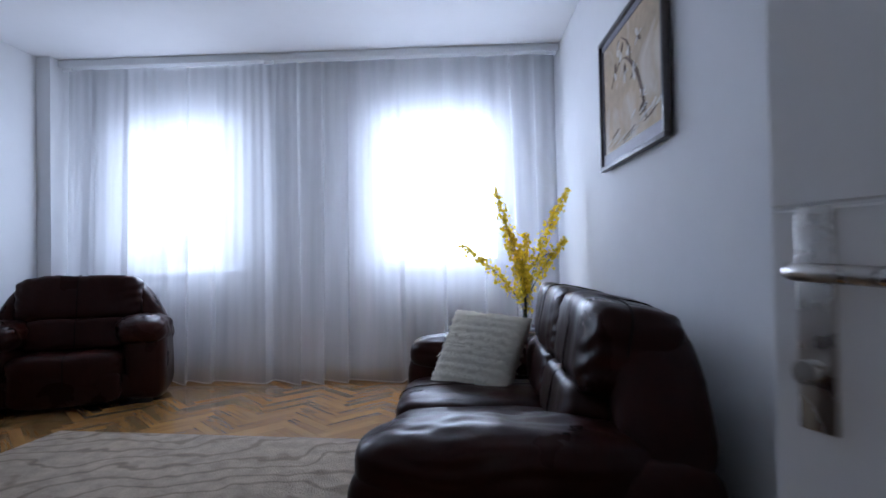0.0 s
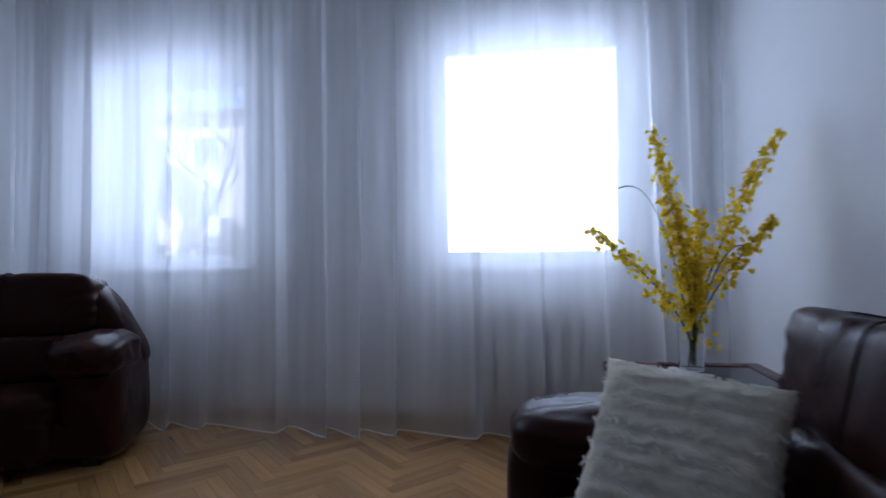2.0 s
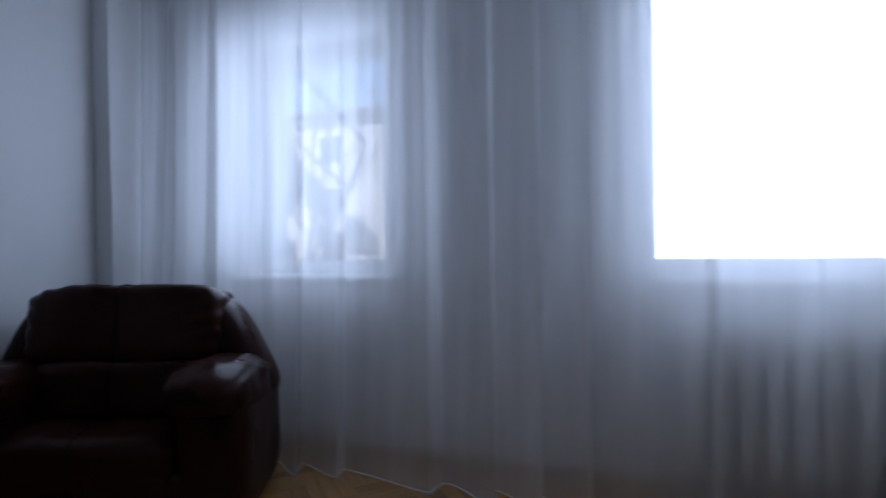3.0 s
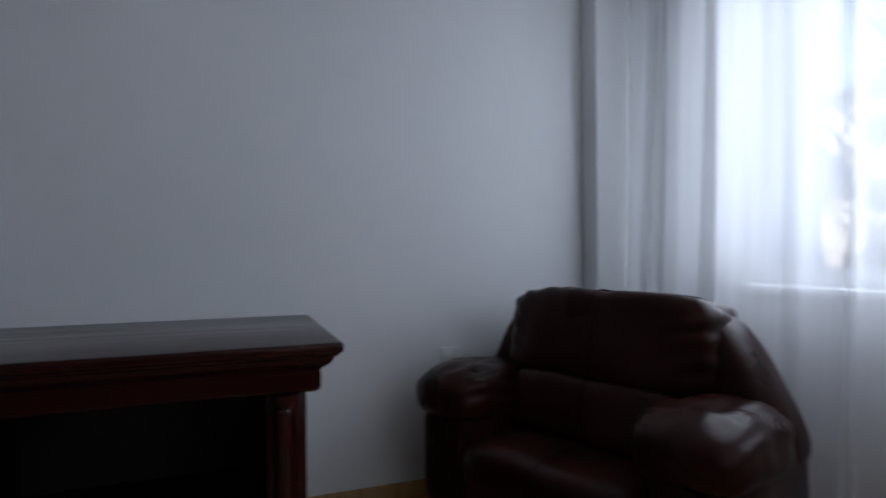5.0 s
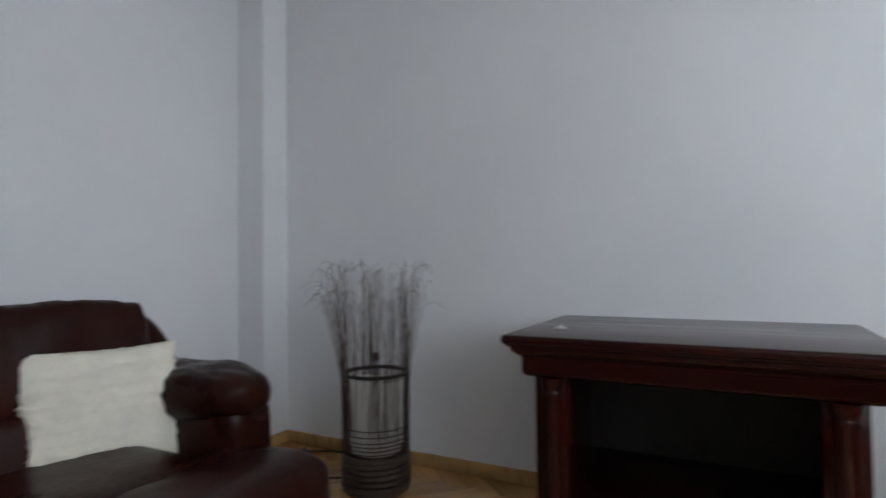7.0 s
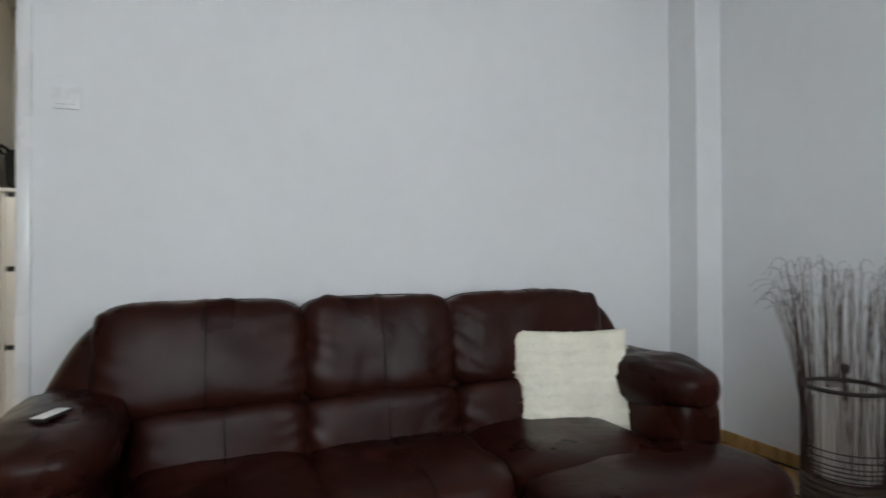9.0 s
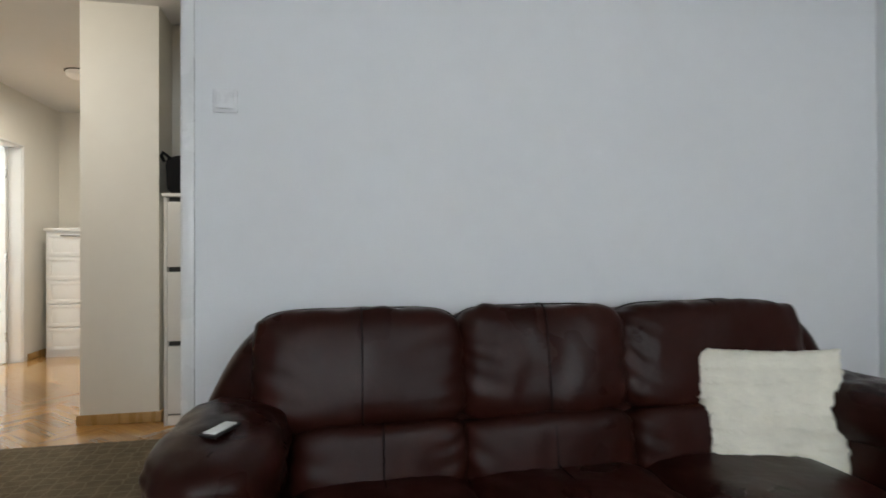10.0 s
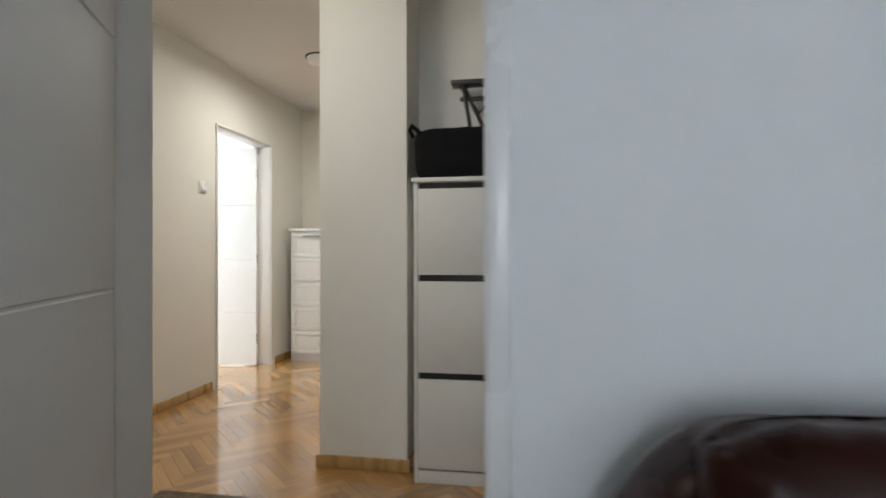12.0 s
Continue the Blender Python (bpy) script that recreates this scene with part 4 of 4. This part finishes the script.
part("pin_hole", tube(bmesh.new(), [(0.009, 0.0195, 0), (0.009, 0.0206, 0)], 0.003, 8), M_GAPSHADE, sock)

# ---- remote control on the sofa arm ----
ph = empty("remote_control", pose(0.468, 1.345, 0.593, 0, 2, 62), "black remote control with a pale keypad on the sofa arm", "remote")
part("body", nbox(-0.05, 0.05, -0.023, 0.023, 0, 0.009, 0.003), M_FOOT, ph)
part("keypad", nbox(-0.043, 0.043, -0.018, 0.018, 0.008, 0.0105, 0.001), M_PAPER, ph, "pale keypad")

# ---- carpets ----
def carpet(name, m, sx, sy, material, label):
    bm = nbox(-sx / 2, sx / 2, -sy / 2, sy / 2, 0.0, 0.013, 0.005)
    ob = tagged(link(name, bm, material, smooth=40), label, "carpet")
    ob.matrix_world = m
    b = bmesh.new()
    rnd = random.Random(3)
    for k in range(int(sx * 160)):
        for e in (-1, 1):
            x = -sx / 2 + (k + rnd.random()) / 160
            p = Vector((x, e * sy / 2, 0.006))
            b.faces.new([b.verts.new(q) for q in (p - Vector((0.003, 0, 0)), p + Vector((0.003, 0, 0)), p + Vector((rnd.uniform(-0.004, 0.004), e * rnd.uniform(0.004, 0.012), rnd.uniform(-0.004, 0.004))))])
    tagged(part("edge_pile", b, material, ob, smooth=None), kind="stuff")
    return ob


carpet("living_room_carpet", pose(-0.52, 2.60, 0.001, 0, 0, -5), 2.1, 1.92, M_CARPET, "grey-beige pile carpet with a wavy line pattern")
carpet("hall_rug", pose(1.5, -0.06, 0.001), 1.52, 0.86, M_RUNNER, "brown patterned rug on the hall parquet")

# ---- hall furniture ----
def shoe_cabinet():
    x0, x1, y0, y1, h = 0.60, 1.19, -1.165, -0.765, 1.392
    ob = empty("shoe_cabinet", Matrix.Identity(4), "tall white shoe cabinet with three tilting fronts", "cabinet")
    b = nbox(x0, x0 + 0.018, y0, y1 - 0.004, 0, h - 0.02, 0.001)
    box(b, x1 - 0.018, x1, y0, y1 - 0.004, 0, h - 0.02, 0.001), box(b, x0 + 0.018, x1 - 0.018, y0, y0 + 0.01, 0.02, h - 0.02)
    part("body", b, M_CAB, ob)
    part("top", nbox(x0 - 0.004, x1 + 0.008, y0, y1 + 0.012, h - 0.02, h, 0.002), M_CAB, ob)
    part("plinth", nbox(x0 + 0.018, x1 - 0.018, y1 - 0.05, y1 - 0.01, 0, 0.06, 0.001), M_CAB, ob)
    # dark sheet behind the fronts; its colour paints the shade in the gaps
    part("inner", nbox(x0 + 0.018, x1 - 0.018, y1 - 0.06, y1 - 0.045, 0.06, h - 0.02), M_GAPSHADE, ob)
    for z0, z1 in ((0.07, 0.475), (0.505, 0.92), (0.95, 1.342)):
        part("tilt_front", nbox(x0 + 0.02, x1 - 0.02, y1 - 0.02, y1 - 0.002, z0, z1, 0.002), M_CAB, ob)
    return ob


shoe_cabinet()
bag = empty("travel_bag", pose(1.0, -0.965, 1.392), "soft black travel bag lying on the shoe cabinet", "bag")
part("body", puff((0, 0, 0.124), (0.43, 0.27, 0.248), 6, 12, 0.010, 7), M_BLACK, bag)
part("handle", tube(bmesh.new(), [(0.16, 0.10, 0.2), (0.19, 0.125, 0.235), (0.215, 0.13, 0.255), (0.225, 0.12, 0.235), (0.21, 0.11, 0.2)], 0.011, 8), M_BLACK, bag)
part("zip", tube(bmesh.new(), [(-0.19, 0.05, 0.221), (0, 0.05, 0.236), (0.19, 0.05, 0.221)], 0.004, 6), M_METALK, bag)
part("pocket", puff((0, 0.115, 0.09), (0.3, 0.03, 0.13), 5, 6, 0.004, 9), M_BLACK, bag)
st = empty("folding_stool", pose(0.90, -1.10, 1.394), "dark brown folding stool standing on the shoe cabinet", "stool")
part("seat", nbox(-0.13, 0.16, -0.02, 0.06, 0.50, 0.525, 0.005), M_METALK, st)
part("seat_rail", nbox(-0.12, 0.12, -0.01, 0.01, 0.43, 0.45, 0.003), M_METALK, st)
for pts in ([(0.10, 0.03, 0.5), (0.06, 0.03, 0.25), (0.03, 0.03, 0.0)], [(-0.10, 0.03, 0.5), (0.02, 0.02, 0.36), (0.13, 0.02, 0.52)], [(-0.12, -0.01, 0.0), (-0.02, -0.01, 0.25), (0.10, -0.01, 0.5)]):
    part("leg", tube(bmesh.new(), pts, 0.010, 8), M_METALK, st)

rail_high = empty("wall_rail", pose(1.09, -1.17, 2.535), "thin black metal rail high on the hall niche wall", "rail")
part("bar", nbox(-0.30, 0.095, 0.012, 0.03, -0.009, 0.009, 0.003), M_METALK, rail_high)
for x in (-0.24, 0.04):
    part("bracket", nbox(x - 0.008, x + 0.008, 0, 0.013, -0.012, 0.012, 0.001), M_METALK, rail_high)


def drawer_chest():
    x0, x1, y0, y1, h = 2.38, 3.0, -3.78, -3.335, 1.285
    ob = empty("drawer_chest", Matrix.Identity(4), "tall white chest of five panelled drawers in the hall", "chest of drawers")
    part("body", nbox(x0, x1, y0, y1 - 0.02, 0.0, h - 0.03, 0.003), M_LACQ, ob)
    part("top", nbox(x0 - 0.012, x1 + 0.012, y0, y1 + 0.008, h - 0.03, h, 0.004), M_LACQ, ob)
    zs = [0.06 + i * 0.235 for i in range(6)]
    for i, (z0, z1) in enumerate(zip(zs, zs[1:])):
        d = part("drawer", nbox(x0 + 0.02, x1 - 0.02, y1 - 0.02, y1 - 0.008, z0 + 0.006, z1 - 0.004, 0.001), M_LACQ, ob)
        b = bmesh.new()
        for a in ((x0 + 0.02, x1 - 0.02, z0 + 0.006, z0 + 0.045), (x0 + 0.02, x1 - 0.02, z1 - 0.043, z1 - 0.004), (x0 + 0.02, x0 + 0.06, z0 + 0.045, z1 - 0.043), (x1 - 0.06, x1 - 0.02, z0 + 0.045, z1 - 0.043)):
            box(b, a[0], a[1], y1 - 0.008, y1, a[2], a[3], 0.001)
        part("panel_frame", b, M_LACQ, d)
        if i == 4:
            part("handle", nbox(2.62, 2.86, y1, y1 + 0.02, z1 - 0.032, z1 - 0.022, 0.003), M_METALK, d, "black bar handle")
    return ob


drawer_chest()
hl = empty("ceiling_lamp", pose(2.28, -2.34, H), "flat round white ceiling lamp in the hall", "ceiling lamp")
part("base", lathe([(0, 0), (0.115, 0), (0.115, -0.007), (0.105, -0.009), (0, -0.009)], 32), M_METALK, hl, "dark thin base")
part("diffuser", lathe([(0.105, -0.009), (0.1, -0.04), (0.065, -0.062), (0, -0.068)], 32), glow_mat("lamp_diffuser", (1.0, 0.93, 0.82), 0.02), hl, "white glass diffuser")


# ---- outdoors ----
structure("ground", nbox(-400, 400, 6.5, 900, -7.2, -7.0), M_GROUND, "bare winter ground between the buildings", "ground")


def block(name, x0, x1, y0, y1, storeys, label):
    ob = empty(name, pose(x0, y0, -7.0), label, "building", kind="structure")
    wd, dp, hs = x1 - x0, y1 - y0, 2.9
    h = storeys * hs + 0.6
    part("wall", nbox(0, wd, 0, dp, 0, h), M_FACADE, ob, smooth=None)
    part("roof", nbox(-0.5, wd + 0.5, -0.5, dp + 0.5, h, h + 0.35, 0.05), M_ROOF, ob)
    n = int(wd / 3.2)
    for f in range(storeys):
        for i in range(n):
            x, z = 1.0 + i * 3.2, f * hs + 1.0
            b = nbox(x - 0.08, x + 1.48, -0.03, 0.02, z - 0.08, z + 1.58)
            w = part("window", b, M_PVC, ob, smooth=None)
            part("pane", nbox(x, x + 0.66, -0.05, -0.035, z, z + 1.5), M_FACGLASS, w, smooth=None)
            part("pane", nbox(x + 0.74, x + 1.4, -0.05, -0.035, z, z + 1.5), M_FACGLASS, w, smooth=None)
            if i % 2 == f % 2 and f:
                part("balcony", nbox(x - 0.5, x + 2.1, -1.1, 0, z - 1.05, z - 0.05, 0.02), M_FACADE, ob, smooth=None)
    return ob


block("apartment_building", -34, -13, 30, 42, 5, "pale rendered apartment block across the yard")
block("apartment_building", -9, 14, 44, 56, 4, "pale rendered apartment block across the yard")


def tree(x, y, seed, height):
    rnd = random.Random(seed)
    ob = empty("bare_tree", pose(x, y, -7.0), "leafless winter tree with spreading branches", "tree", "trees outside")
    trunk, twigs = bmesh.new(), bmesh.new()

    def grow(bm, p, d, length, r, depth):
        pts = [p]
        for i in range(4):
            d = (d + Vector((rnd.uniform(-0.2, 0.2), rnd.uniform(-0.2, 0.2), rnd.uniform(-0.05, 0.14)))).normalized()
            pts.append(pts[-1] + d * length / 4)
        tube(bm, pts, r, 6 if depth < 2 else 4, r * 0.55)
        if depth < 4:
            for k in range(4 if depth else 6):
                q = pts[2 + k % 3]
                nd = (d + Vector((rnd.uniform(-1, 1), rnd.uniform(-1, 1), rnd.uniform(-0.1, 0.7)))).normalized()
                grow(twigs if depth else trunk, q, nd, length * rnd.uniform(0.5, 0.72), r * 0.5, depth + 1)
    grow(trunk, Vector((0, 0, -0.05)), Vector((0, 0, 1)), height * 0.5, 0.12, 0)
    part("trunk", trunk, M_BARK, ob)
    tagged(part("branches", twigs, M_BARK, ob, smooth=None), kind="stuff")


tree(-7.4, 13.5, 4, 16)
tree(-4.3, 12.5, 9, 16)
tree(1.6, 13.0, 13, 16)


# ---- parquet blocks, last ----
def parquet():
    w, n = 0.06, 6
    l, g = w * n, 0.0003
    t = 0.012

    def block_mesh(name):
        bm = bmesh.new()
        lo = [bm.verts.new((x, y, -t)) for x, y in ((g, g), (l - g, g), (l - g, w - g), (g, w - g))]
        mi = [bm.verts.new((v.co.x, v.co.y, -0.0012)) for v in lo]
        hi = [bm.verts.new((x, y, 0)) for x, y in ((g + 0.0004, g + 0.0004), (l - g - 0.0004, g + 0.0004), (l - g - 0.0004, w - g - 0.0004), (g + 0.0004, w - g - 0.0004))]
        bm.faces.new(hi)
        for a, c in ((lo, mi), (mi, hi)):
            for i in range(4):
                bm.faces.new((a[i], a[(i + 1) % 4], c[(i + 1) % 4], c[i]))
        return bm
    src = block_mesh("parquet_block")
    me = bpy.data.meshes.new("parquet_block")
    src.to_mesh(me)
    me.materials.append(M_OAK)
    verts = [v.co.copy() for v in src.verts]
    src.verts.index_update()
    faces = [[v.index for v in f.verts] for f in src.faces]
    src.free()
    turn = Matrix.Rotation(radians(45), 4, "Z")
    rest = {}
    rnd = random.Random(1)
    for k in range(-220, 220):
        for j in range(-24, 24):
            ox, oy = k + 2 * n * j, k
            if not (-160 < ox < 160 and -160 < oy < 160):
                continue
            for kind in (0, 1):
                m = turn @ (pose(ox * w, oy * w, 0) if kind == 0 else pose((ox + n + 1) * w, (oy + 1 - n) * w, 0, 0, 0, 90))
                c = m @ Vector((l / 2, w / 2, 0))
                living = W - 0.1 < c.x < 1.7 and S - TH < c.y < N + 0.1
                hall = HW < c.x < HE + 0.1 and HS < c.y <= S - TH
                if not (living or hall):
                    continue
                m = m.copy()
                m.translation.z = rnd.uniform(-0.00025, 0)
                near = (-1.3 < c.x < 0.75 and 3.45 < c.y < 4.9) if living else (1.5 < c.x < 3.05 and -2.7 < c.y < -0.45)
                if near:
                    ob = new("parquet_block", me)
                    ob.parent = floor if living else floor_hall
                    ob.matrix_world = m
                else:
                    rest.setdefault((living, kind), []).append(m)
    for (living, kind), ms in rest.items():
        back = turn @ pose(0, 0, 0, 0, 0, 90 * kind)
        inv = back.inverted()
        vs, fs = [], []
        for m in ms:
            base = len(vs)
            mm = inv @ m
            vs += [tuple(mm @ v) for v in verts]
            fs += [[base + i for i in f] for f in faces]
        joined = bpy.data.meshes.new("parquet_rest")
        joined.from_pydata(vs, [], fs)
        joined.materials.append(M_OAKJ)
        ob = new("parquet_rest", joined)
        ob.parent = floor if living else floor_hall
        ob.matrix_world = back
        tagged(ob, kind="stuff")


parquet()
